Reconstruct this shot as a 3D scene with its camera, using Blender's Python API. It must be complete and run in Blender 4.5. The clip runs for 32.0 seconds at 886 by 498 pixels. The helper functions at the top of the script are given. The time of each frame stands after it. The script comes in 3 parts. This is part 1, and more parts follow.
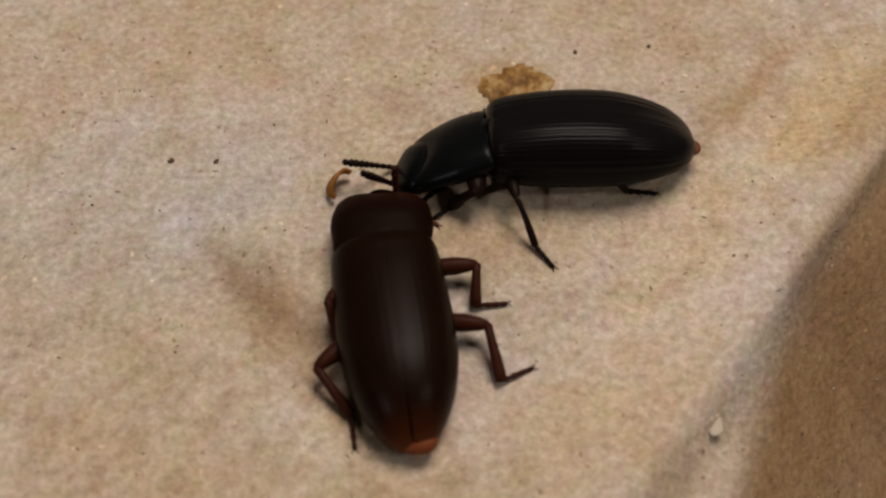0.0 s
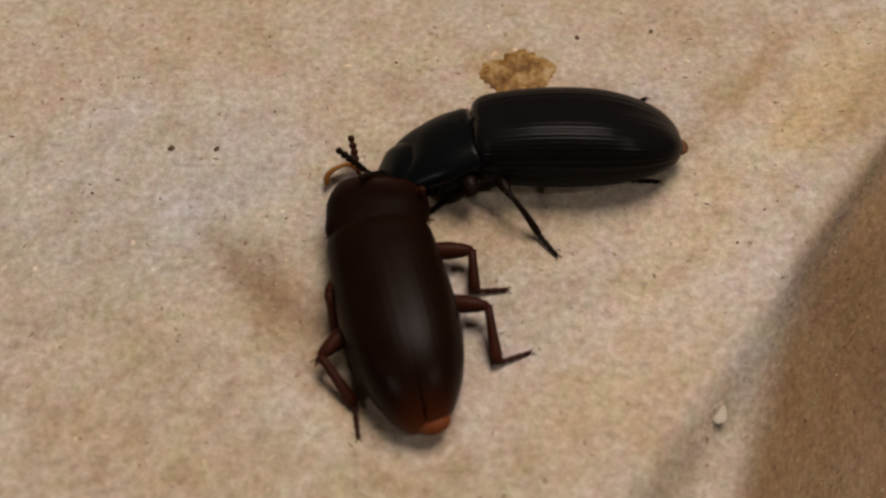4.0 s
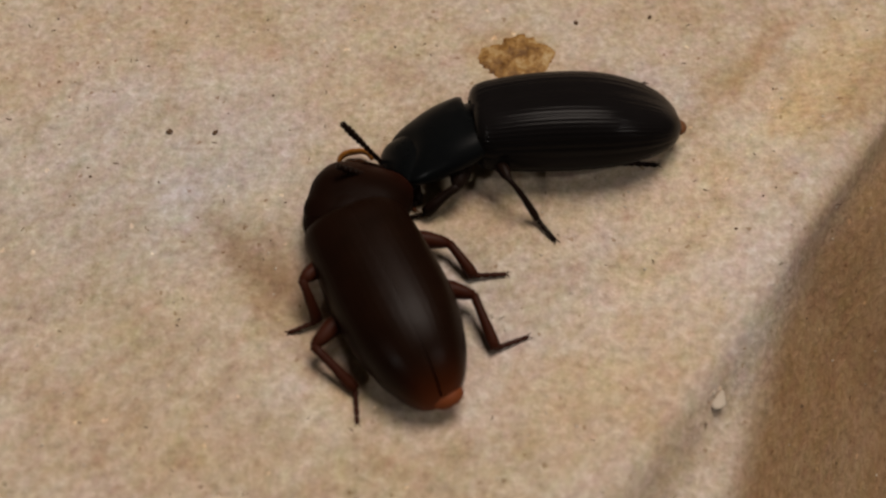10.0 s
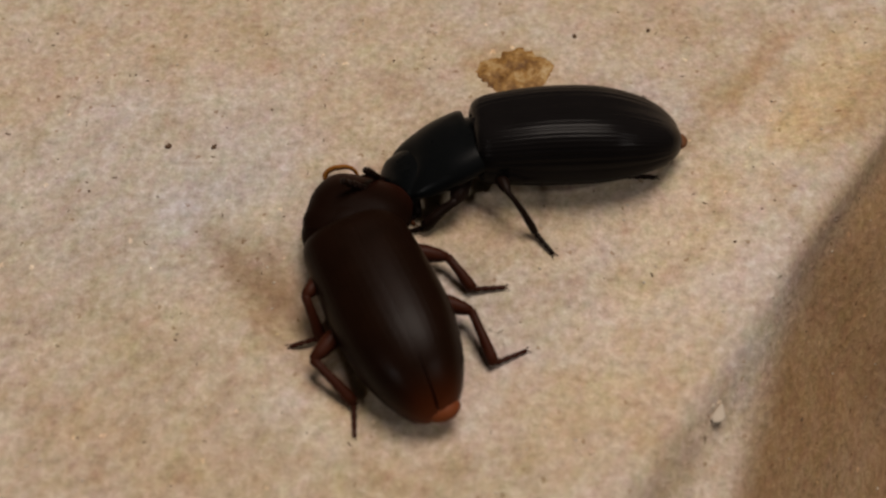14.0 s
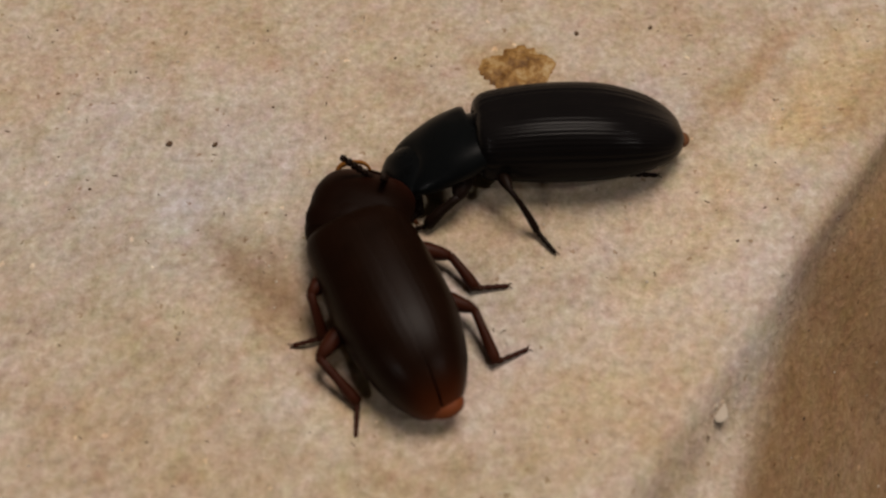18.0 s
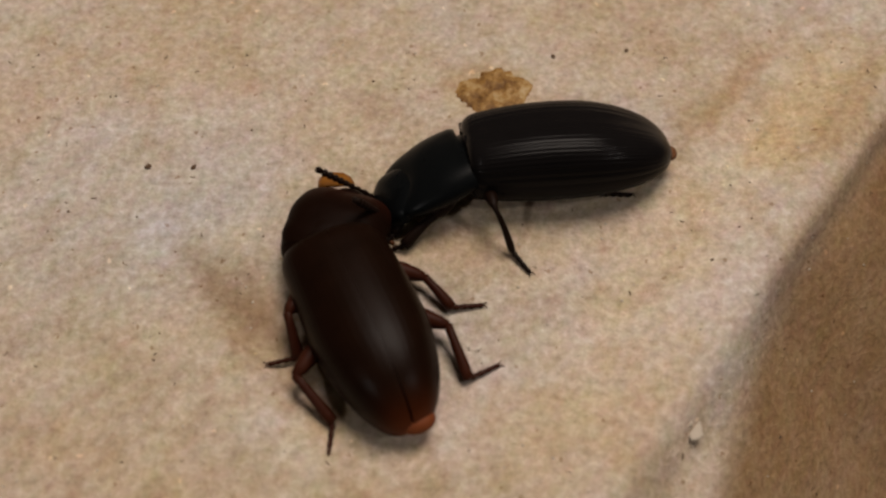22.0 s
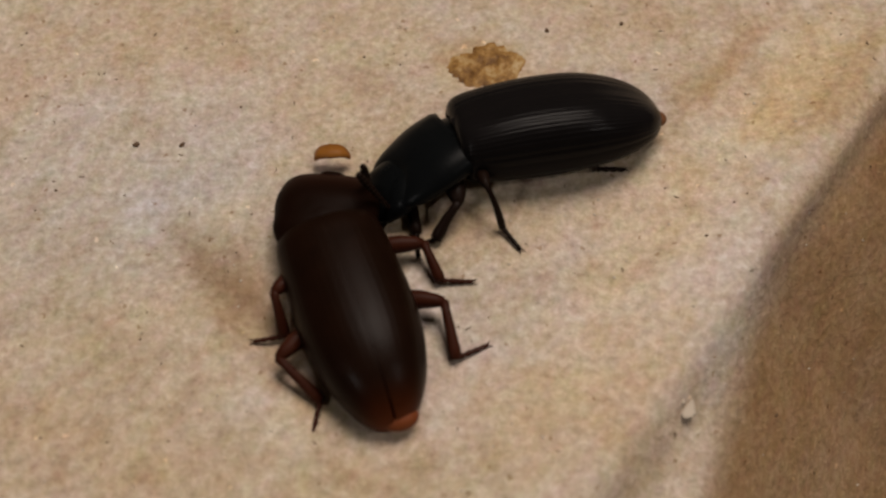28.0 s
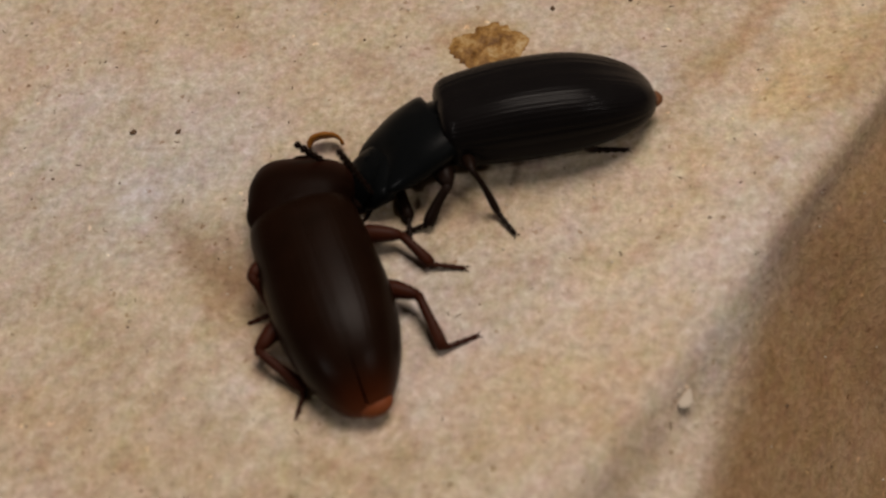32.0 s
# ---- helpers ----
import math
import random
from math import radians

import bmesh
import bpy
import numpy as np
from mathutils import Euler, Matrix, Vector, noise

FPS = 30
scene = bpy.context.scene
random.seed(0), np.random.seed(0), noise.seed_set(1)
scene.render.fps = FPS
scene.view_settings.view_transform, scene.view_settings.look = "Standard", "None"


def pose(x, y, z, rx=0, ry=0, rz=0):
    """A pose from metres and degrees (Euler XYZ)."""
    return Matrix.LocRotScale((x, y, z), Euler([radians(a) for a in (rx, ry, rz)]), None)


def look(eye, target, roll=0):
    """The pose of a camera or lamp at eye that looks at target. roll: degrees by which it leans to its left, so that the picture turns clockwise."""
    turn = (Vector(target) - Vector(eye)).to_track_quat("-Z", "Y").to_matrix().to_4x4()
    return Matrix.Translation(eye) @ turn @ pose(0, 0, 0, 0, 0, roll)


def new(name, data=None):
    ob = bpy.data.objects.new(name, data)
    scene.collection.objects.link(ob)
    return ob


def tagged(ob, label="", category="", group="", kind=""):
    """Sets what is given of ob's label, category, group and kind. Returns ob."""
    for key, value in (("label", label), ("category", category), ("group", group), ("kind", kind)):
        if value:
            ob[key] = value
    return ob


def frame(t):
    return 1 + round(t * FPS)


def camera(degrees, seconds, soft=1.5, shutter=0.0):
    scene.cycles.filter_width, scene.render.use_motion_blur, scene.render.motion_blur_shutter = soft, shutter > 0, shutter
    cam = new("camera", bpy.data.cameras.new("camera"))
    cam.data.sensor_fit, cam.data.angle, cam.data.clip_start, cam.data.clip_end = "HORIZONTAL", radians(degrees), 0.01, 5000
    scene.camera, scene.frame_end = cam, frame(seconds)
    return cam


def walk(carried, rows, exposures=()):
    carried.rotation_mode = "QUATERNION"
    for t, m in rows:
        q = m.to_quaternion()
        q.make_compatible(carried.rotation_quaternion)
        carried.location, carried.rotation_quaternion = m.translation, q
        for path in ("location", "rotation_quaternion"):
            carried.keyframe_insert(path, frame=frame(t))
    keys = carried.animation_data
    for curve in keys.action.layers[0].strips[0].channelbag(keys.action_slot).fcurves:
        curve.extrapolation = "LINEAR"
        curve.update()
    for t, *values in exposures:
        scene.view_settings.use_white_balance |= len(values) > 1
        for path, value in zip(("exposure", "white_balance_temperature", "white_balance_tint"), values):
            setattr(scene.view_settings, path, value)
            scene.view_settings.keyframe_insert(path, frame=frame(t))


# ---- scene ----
cam = camera(40, 32.0, soft=2.4)
cam.data.dof.use_dof, cam.data.dof.focus_distance, cam.data.dof.aperture_fstop = True, 0.060, 46.0
PATH = [
    (0, -0.00000, -0.03077, 0.04921, 31.963, 0.033, 0.008),
    (0.5, -0.00003, -0.03067, 0.04907, 32.180, 0.119, 0.041),
    (1, 0.00022, -0.03063, 0.04894, 31.889, 0.632, 0.354),
    (1.5, 0.00017, -0.03061, 0.04913, 31.298, 0.532, 0.121),
    (2, 0.00006, -0.03062, 0.04907, 31.243, 0.164, -0.114),
    (2.5, 0.00014, -0.03050, 0.04920, 31.175, 0.082, -0.274),
    (4.5, -0.00063, -0.03028, 0.04920, 30.847, -0.427, -0.347),
    (5, -0.00071, -0.03021, 0.04930, 30.536, -0.849, -0.715),
    (5.5, -0.00034, -0.03025, 0.04916, 30.549, -0.547, -0.554),
    (6, -0.00041, -0.03039, 0.04929, 30.774, -0.585, -0.657),
    (6.5, -0.00066, -0.03052, 0.04951, 31.443, -0.221, -0.101),
    (7, -0.00081, -0.03047, 0.04940, 31.328, -0.457, -0.094),
    (7.5, -0.00043, -0.03075, 0.04902, 31.348, -0.422, -0.176),
    (8, -0.00068, -0.03039, 0.04931, 30.787, -0.673, -0.327),
    (8.5, -0.00093, -0.03036, 0.04934, 30.701, -0.963, -0.555),
    (9, -0.00096, -0.03040, 0.04933, 30.621, -0.859, -0.478),
    (9.5, -0.00082, -0.03060, 0.04916, 30.689, -0.766, -0.366),
    (10, -0.00104, -0.03032, 0.04922, 30.295, -0.807, -0.425),
    (10.5, -0.00109, -0.03040, 0.04904, 30.488, -0.654, -0.131),
    (11, -0.00089, -0.03047, 0.04909, 30.280, -0.523, -0.176),
    (11.5, -0.00099, -0.03045, 0.04911, 30.145, -0.476, -0.180),
    (12, -0.00090, -0.03051, 0.04914, 30.222, -0.228, -0.100),
    (12.5, -0.00073, -0.03062, 0.04902, 30.132, -0.391, -0.240),
    (13, -0.00078, -0.03035, 0.04919, 30.001, -0.565, -0.474),
    (13.5, -0.00062, -0.03027, 0.04912, 30.388, -0.593, -0.577),
    (14, -0.00082, -0.03022, 0.04924, 30.845, -0.603, -0.464),
    (14.5, -0.00055, -0.03054, 0.04903, 31.331, -0.129, -0.032),
    (15, -0.00096, -0.03028, 0.04916, 30.990, -0.582, -0.232),
    (15.5, -0.00049, -0.03046, 0.04906, 31.153, -0.083, -0.024),
    (17.5, -0.00186, -0.02948, 0.04939, 30.494, -1.093, -0.599),
    (18, -0.00128, -0.02976, 0.04934, 30.346, -0.924, -0.601),
    (18.5, -0.00063, -0.03008, 0.04925, 31.008, -0.852, -0.686),
    (19, 0.00024, -0.03026, 0.04923, 31.114, -0.577, -0.607),
    (19.5, -0.00004, -0.03023, 0.04955, 32.026, -0.702, -0.761),
    (20, 0.00007, -0.03033, 0.04938, 32.502, -0.850, -0.877),
    (20.5, -0.00077, -0.02979, 0.04959, 32.158, -0.787, -0.774),
    (21, -0.00076, -0.02988, 0.04954, 31.809, -0.769, -0.698),
    (21.5, -0.00002, -0.03035, 0.04921, 31.864, -0.812, -0.790),
    (22, -0.00017, -0.03045, 0.04930, 31.910, -0.807, -0.817),
    (22.5, -0.00005, -0.03035, 0.04931, 31.627, -0.619, -0.776),
    (23, 0.00008, -0.03039, 0.04921, 31.719, -0.768, -0.901),
    (23.5, -0.00030, -0.03015, 0.04930, 31.684, -0.961, -0.991),
    (24, -0.00086, -0.03003, 0.04944, 31.504, -0.965, -0.987),
    (24.5, -0.00017, -0.03023, 0.04912, 31.423, -0.613, -0.782),
    (25, -0.00002, -0.03043, 0.04904, 31.451, -0.338, -0.687),
    (25.5, 0.00009, -0.03052, 0.04887, 31.268, -0.222, -0.707),
    (27.5, 0.00049, -0.03026, 0.04884, 30.980, -0.330, -0.807),
    (28, 0.00115, -0.03028, 0.04857, 31.061, 0.068, -0.617),
    (28.5, 0.00189, -0.03042, 0.04830, 30.934, 0.563, -0.401),
    (29, 0.00162, -0.03031, 0.04843, 30.698, 0.611, -0.403),
    (29.5, 0.00107, -0.02999, 0.04864, 30.730, 0.256, -0.628),
    (30, 0.00089, -0.02991, 0.04871, 30.761, 0.292, -0.625),
    (30.5, 0.00328, -0.03034, 0.04782, 30.942, 0.945, -0.262),
    (31, 0.00453, -0.03019, 0.04752, 30.769, 2.067, 0.311),
    (31.5, 0.00521, -0.03028, 0.04700, 31.194, 3.750, 1.281),
    (32, 0.00589, -0.02984, 0.04686, 30.885, 4.255, 1.351),
]
walk(cam, [(t, pose(x, y, z, rx, ry, rz)) for t, x, y, z, rx, ry, rz in PATH])

MM = 0.001

# ---- light: a broad dim ceiling glow from the far side, a lamp to one side, a window to the other ----
world = bpy.data.worlds.new("room_light")
scene.world = world
world.use_nodes = True
background = world.node_tree.nodes["Background"]
background.inputs["Color"].default_value = (1.0, 0.76, 0.52, 1)
background.inputs["Strength"].default_value = 0.02
LIGHTS = [
    ("ceiling_lamp", (0.18, 0.34, 0.90), 0.54, 0.50, 7.5, (1.0, 0.868, 0.765)),
    ("side_lamp", (0.64, -0.30, 0.78), 0.08, 0.08, 1.05, (1.0, 0.93, 0.88)),
    ("window_light", (-0.58, -0.62, 0.66), 0.08, 0.08, 1.05, (1.0, 0.95, 0.92)),
]
for name, place, wide, high, power, colour in LIGHTS:
    light = bpy.data.lights.new(name, "AREA")
    light.shape, light.size, light.size_y, light.energy, light.color = "ELLIPSE", wide, high, power, colour
    new(name, light).matrix_world = look(place, (0, 0, 0))
scene.view_settings.exposure = 0.0

# ---- fold lines of the pulp sheet, in millimetres: a point on each and the way it runs ----
FOLD_AT, FOLD_WAY = Vector((15.6, -2.5)), Vector((0.624, 0.782))
STEEP_AT, STEEP_WAY = Vector((15.0, -5.5)), Vector((0.34, 0.94))
DENT_AT, DENT_WAY = Vector((-8.2, -4.4)), Vector((0.66, -0.75))
BROWN_SHADE_AT, BROWN_SHADE_WAY = Vector((17.2, -0.4)), Vector((0.631, 0.775))

# ---- materials ----
def material(name, base, rough, metal=0.0):
    m = bpy.data.materials.new(name)
    m.use_nodes = True
    n = m.node_tree.nodes["Principled BSDF"]
    n.inputs["Base Color"].default_value = (*base, 1)
    n.inputs["Roughness"].default_value = rough
    n.inputs["Metallic"].default_value = metal
    return m, m.node_tree, n


def node(tree, kind, **values):
    n = tree.nodes.new(kind)
    for key, value in values.items():
        n.inputs[key.replace("_", " ")].default_value = value
    return n


def ramp(tree, source, stops):
    n = tree.nodes.new("ShaderNodeValToRGB")
    while len(n.color_ramp.elements) < len(stops):
        n.color_ramp.elements.new(0.5)
    for e, (p, c) in zip(n.color_ramp.elements, stops):
        e.position, e.color = p, (*c, 1)
    tree.links.new(source, n.inputs["Fac"])
    return n.outputs["Color"]


def mix(tree, factor, a, b, kind="MIX"):
    n = tree.nodes.new("ShaderNodeMix")
    n.data_type, n.blend_type = "RGBA", kind
    for socket, value in ((n.inputs[0], factor), (n.inputs[6], a), (n.inputs[7], b)):
        if isinstance(value, (int, float)):
            socket.default_value = value
        elif isinstance(value, tuple):
            socket.default_value = (*value, 1)
        else:
            tree.links.new(value, socket)
    return n.outputs[2]


def bump(tree, shader, height, strength, distance):
    n = node(tree, "ShaderNodeBump", Strength=strength, Distance=distance)
    tree.links.new(height, n.inputs["Height"])
    tree.links.new(n.outputs["Normal"], shader.inputs["Normal"])


def coords(tree):
    return tree.nodes.new("ShaderNodeTexCoord").outputs["Object"]


def noise_tex(tree, at, scale, detail=3.0, rough=0.55):
    n = node(tree, "ShaderNodeTexNoise", Scale=scale, Detail=detail, Roughness=rough)
    tree.links.new(at, n.inputs["Vector"])
    return n.outputs["Fac"]


def colour_noise(tree, at, scale):
    n = node(tree, "ShaderNodeTexNoise", Scale=scale, Detail=2.0)
    tree.links.new(at, n.inputs["Vector"])
    return n.outputs["Color"]


def paper_material():
    m, tree, shader = material("moulded_pulp", (0.55, 0.44, 0.32), 0.95)
    at = coords(tree)
    # the pulp was laid along the fold: its clouds are longer that way
    laid = tree.nodes.new("ShaderNodeMapping")
    laid.vector_type = "TEXTURE"
    laid.inputs["Rotation"].default_value = (0, 0, radians(52))
    laid.inputs["Scale"].default_value = (1.15, 1.0, 1.0)
    tree.links.new(at, laid.inputs["Vector"])
    lean = laid.outputs["Vector"]
    broad = noise_tex(tree, at, 95.0, 3.0)
    patch = noise_tex(tree, lean, 480.0, 5.0, 0.65)
    grain = noise_tex(tree, at, 2500.0, 5.0, 0.66)
    fine = noise_tex(tree, at, 3600.0, 4.0, 0.7)
    tone = ramp(tree, grain, [(0.28, (0.40, 0.318, 0.235)), (0.42, (0.51, 0.414, 0.315)), (0.52, (0.575, 0.473, 0.366)), (0.68, (0.69, 0.592, 0.487))])
    shade = ramp(tree, broad, [(0.36, (0.95, 0.905, 0.835)), (0.5, (1.0, 0.99, 0.97)), (0.64, (1.02, 1.06, 1.16))])
    tone = mix(tree, 1.0, tone, shade, "MULTIPLY")
    cloud = ramp(tree, patch, [(0.34, (0.88, 0.845, 0.79)), (0.5, (1.0, 1.0, 1.0)), (0.66, (1.08, 1.10, 1.14))])
    tone = mix(tree, 1.0, tone, cloud, "MULTIPLY")
    drawn = tree.nodes.new("ShaderNodeMapping")
    drawn.vector_type = "TEXTURE"
    drawn.inputs["Rotation"].default_value = (0, 0, radians(50))
    drawn.inputs["Scale"].default_value = (9.0, 1.0, 1.0)
    tree.links.new(at, drawn.inputs["Vector"])
    streak = ramp(tree, noise_tex(tree, drawn.outputs["Vector"], 1300.0, 3.0), [(0.36, (0.93, 0.91, 0.88)), (0.5, (1.0, 1.0, 1.0)), (0.64, (1.06, 1.06, 1.06))])
    tone = mix(tree, 0.15, tone, streak, "MULTIPLY")
    speck = ramp(tree, fine, [(0.25, (0.5, 0.45, 0.4)), (0.36, (0.97, 0.97, 0.96)), (0.6, (1, 1, 1)), (0.74, (1.3, 1.3, 1.3))])
    tone = mix(tree, 0.45, tone, speck, "MULTIPLY")
    # pulp blotches that drift in hue
    for scale, amount in ((420.0, 0.10), (1100.0, 0.16), (2600.0, 0.10)):
        tone = mix(tree, amount, tone, colour_noise(tree, lean, scale), "SOFT_LIGHT")
    # sparse dark fibre ends and pale grains, one to a cell where the cell's own chance allows
    for scale, size, odds, colour in ((520.0, 0.03, 0.72, (0.45, 0.38, 0.32)), (1100.0, 0.06, 0.6, (0.66, 0.58, 0.5)), (700.0, 0.045, 0.6, (1.45, 1.43, 1.38))):
        cells = tree.nodes.new("ShaderNodeTexVoronoi")
        cells.inputs["Scale"].default_value = scale
        bent = mix(tree, 0.0004, at, colour_noise(tree, at, 4500.0))
        tree.links.new(bent, cells.inputs["Vector"])
        near = tree.nodes.new("ShaderNodeMath")
        near.operation = "LESS_THAN"
        near.inputs[1].default_value = size * 2
        tree.links.new(cells.outputs["Distance"], near.inputs[0])
        chance = tree.nodes.new("ShaderNodeSeparateColor")
        tree.links.new(cells.outputs["Color"], chance.inputs[0])
        pick = tree.nodes.new("ShaderNodeMath")
        pick.operation = "GREATER_THAN"
        pick.inputs[1].default_value = odds
        tree.links.new(chance.outputs["Red"], pick.inputs[0])
        both = tree.nodes.new("ShaderNodeMath")
        both.operation = "MULTIPLY"
        tree.links.new(near.outputs[0], both.inputs[0])
        tree.links.new(pick.outputs[0], both.inputs[1])
        tone = mix(tree, both.outputs[0], tone, mix(tree, 1.0, tone, colour, "MULTIPLY"))
    # old brown marks, a bleached area, a yellowed corner and painted relief light and shade, each with a ragged edge:
    # place, size, turn, colour, strength, edge
    for x, y, rx, ry, turn, colour, strength, inner, outer in (
        # brown marks, painted darker for shade in the dent and beside the beetles
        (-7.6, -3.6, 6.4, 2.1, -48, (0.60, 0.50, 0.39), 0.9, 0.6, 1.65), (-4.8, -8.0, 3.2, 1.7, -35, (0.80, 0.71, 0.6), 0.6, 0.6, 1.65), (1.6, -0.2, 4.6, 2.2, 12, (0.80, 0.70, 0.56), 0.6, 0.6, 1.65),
        (-15.0, 0.8, 11.0, 7.5, 15, (0.95, 1.05, 1.20), 0.85, 0.6, 1.65), (-17.5, 7.5, 5.0, 3.0, 0, (1.02, 1.04, 1.08), 0.8, 0.6, 1.65), (19.5, 9.0, 6.0, 4.5, 55, (1.05, 1.02, 0.94), 0.8, 0.6, 1.65), (7.0, -9.5, 11.0, 4.5, 25, (1.04, 1.0, 0.92), 0.8, 0.6, 1.65),
        # the crust's surround, then the fold's lit crest painted as a paler band
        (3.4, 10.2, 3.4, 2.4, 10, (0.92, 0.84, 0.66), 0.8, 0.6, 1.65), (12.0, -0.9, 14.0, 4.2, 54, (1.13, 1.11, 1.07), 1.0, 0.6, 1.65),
        # bands along the ridge: light and shade of its relief, put into the colour
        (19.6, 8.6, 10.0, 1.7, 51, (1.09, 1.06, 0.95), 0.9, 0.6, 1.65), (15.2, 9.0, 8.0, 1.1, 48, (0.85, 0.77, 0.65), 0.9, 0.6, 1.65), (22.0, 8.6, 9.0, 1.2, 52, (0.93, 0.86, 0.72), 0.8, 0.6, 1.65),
        (-6.2, 4.0, 1.8, 1.0, 20, (0.95, 0.88, 0.74), 0.8, 0.6, 1.65), (-12.0, -11.5, 9.0, 3.0, -15, (0.96, 0.91, 0.83), 0.8, 0.6, 1.65), (-14.0, 11.0, 7.0, 3.0, -10, (1.0, 0.97, 0.94), 0.8, 0.6, 1.65),
    ):
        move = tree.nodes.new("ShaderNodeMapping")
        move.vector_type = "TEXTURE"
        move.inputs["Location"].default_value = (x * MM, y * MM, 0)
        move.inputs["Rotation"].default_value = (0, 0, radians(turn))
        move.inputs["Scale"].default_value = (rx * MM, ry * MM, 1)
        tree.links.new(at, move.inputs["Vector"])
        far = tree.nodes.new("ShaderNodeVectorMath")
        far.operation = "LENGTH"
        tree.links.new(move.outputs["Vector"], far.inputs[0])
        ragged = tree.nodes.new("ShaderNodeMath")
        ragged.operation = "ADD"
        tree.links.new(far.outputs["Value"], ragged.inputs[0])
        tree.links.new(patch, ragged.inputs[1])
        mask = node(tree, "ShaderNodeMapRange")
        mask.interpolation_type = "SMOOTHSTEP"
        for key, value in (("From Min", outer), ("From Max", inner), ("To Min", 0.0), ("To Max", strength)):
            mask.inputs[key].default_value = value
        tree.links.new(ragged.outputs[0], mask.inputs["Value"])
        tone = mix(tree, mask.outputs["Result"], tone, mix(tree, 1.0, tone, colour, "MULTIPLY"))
    # the brown face beyond the fold, its shade also put into the colour: bounded by two lines
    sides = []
    for place, way in ((BROWN_SHADE_AT, BROWN_SHADE_WAY), (STEEP_AT, STEEP_WAY)):
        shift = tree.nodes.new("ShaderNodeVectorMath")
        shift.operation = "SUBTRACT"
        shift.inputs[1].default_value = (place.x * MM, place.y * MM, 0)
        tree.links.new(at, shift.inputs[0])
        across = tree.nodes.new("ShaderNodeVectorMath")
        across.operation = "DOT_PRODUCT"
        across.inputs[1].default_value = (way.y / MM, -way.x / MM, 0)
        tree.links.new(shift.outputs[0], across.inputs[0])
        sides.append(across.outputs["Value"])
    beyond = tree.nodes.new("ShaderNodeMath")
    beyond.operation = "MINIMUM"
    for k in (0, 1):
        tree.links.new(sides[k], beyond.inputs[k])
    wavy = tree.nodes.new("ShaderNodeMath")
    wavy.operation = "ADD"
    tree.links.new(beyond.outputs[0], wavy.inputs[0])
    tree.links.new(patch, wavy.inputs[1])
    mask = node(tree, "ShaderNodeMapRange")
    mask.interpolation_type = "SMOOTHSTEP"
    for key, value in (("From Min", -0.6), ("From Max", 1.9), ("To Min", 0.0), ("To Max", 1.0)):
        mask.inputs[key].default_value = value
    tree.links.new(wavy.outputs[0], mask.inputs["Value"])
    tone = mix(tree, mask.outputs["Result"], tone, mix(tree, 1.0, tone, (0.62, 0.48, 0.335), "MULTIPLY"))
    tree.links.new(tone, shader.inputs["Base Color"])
    shader.inputs["Specular IOR Level"].default_value = 0.2
    total = mix(tree, 0.3, grain, fine)
    bump(tree, shader, total, 0.5, 0.0003)
    return m


def shell_material(name, base, tint, rough, tail=None, gloss=0.4):
    """Beetle cuticle: dark, fine-pitted, semi-gloss; tail: from x, to x, colour and power of a change of pigment along the body."""
    m, tree, shader = material(name, base, rough)
    at = coords(tree)
    cloud = noise_tex(tree, at, 700.0, 3.0)
    pits = noise_tex(tree, at, 9000.0, 2.0)
    tone = mix(tree, cloud, base, tint)
    if tail:
        start, end, colour, power = tail
        split = tree.nodes.new("ShaderNodeSeparateXYZ")
        tree.links.new(at, split.inputs[0])
        place = node(tree, "ShaderNodeMapRange")
        for key, value in (("From Min", start * MM), ("From Max", end * MM), ("To Min", 0.0), ("To Max", 1.0)):
            place.inputs[key].default_value = value
        tree.links.new(split.outputs["X"], place.inputs["Value"])
        curve = tree.nodes.new("ShaderNodeMath")
        curve.operation = "POWER"
        curve.inputs[1].default_value = power
        tree.links.new(place.outputs["Result"], curve.inputs[0])
        tone = mix(tree, curve.outputs[0], tone, mix(tree, cloud, tuple(c * 0.55 for c in colour), tuple(c * 1.45 for c in colour)))
    tree.links.new(tone, shader.inputs["Base Color"])
    wear = node(tree, "ShaderNodeMapRange")
    for key, value in (("To Min", rough - 0.06), ("To Max", rough + 0.1)):
        wear.inputs[key].default_value = value
    tree.links.new(cloud, wear.inputs["Value"])
    tree.links.new(wear.outputs["Result"], shader.inputs["Roughness"])
    shader.inputs["Specular IOR Level"].default_value = gloss
    bump(tree, shader, pits, 0.22, 0.00003)
    return m


PAPER = paper_material()
BLACK = shell_material("black_cuticle", (0.0062, 0.0054, 0.0055), (0.0085, 0.0073, 0.0073), 0.18, None, 0.055)
BLACK_FRONT = shell_material("black_front_cuticle", (0.0032, 0.0038, 0.0042), (0.005, 0.0058, 0.0064), 0.28, None, 0.08)
BLACK_LEG = shell_material("black_leg_cuticle", (0.007, 0.0036, 0.0026), (0.013, 0.006, 0.0036), 0.4, None, 0.08)
BROWN = shell_material("brown_cuticle", (0.0060, 0.0029, 0.0016), (0.0125, 0.0046, 0.0022), 0.31, (-7.6, -10.4, (0.15, 0.034, 0.009), 4.2), 0.058)
BROWN_FRONT = shell_material("red_brown_cuticle", (0.0058, 0.0025, 0.0014), (0.0105, 0.0038, 0.0019), 0.45, (1.2, 3.2, (0.027, 0.0068, 0.0034), 1.2), 0.03)
BROWN_LEG = shell_material("red_brown_leg_cuticle", (0.026, 0.0066, 0.003), (0.046, 0.0115, 0.005), 0.42, None, 0.08)
AMBER_LEG = shell_material("amber_leg_cuticle", (0.075, 0.022, 0.007), (0.13, 0.045, 0.014), 0.45, None, 0.12)
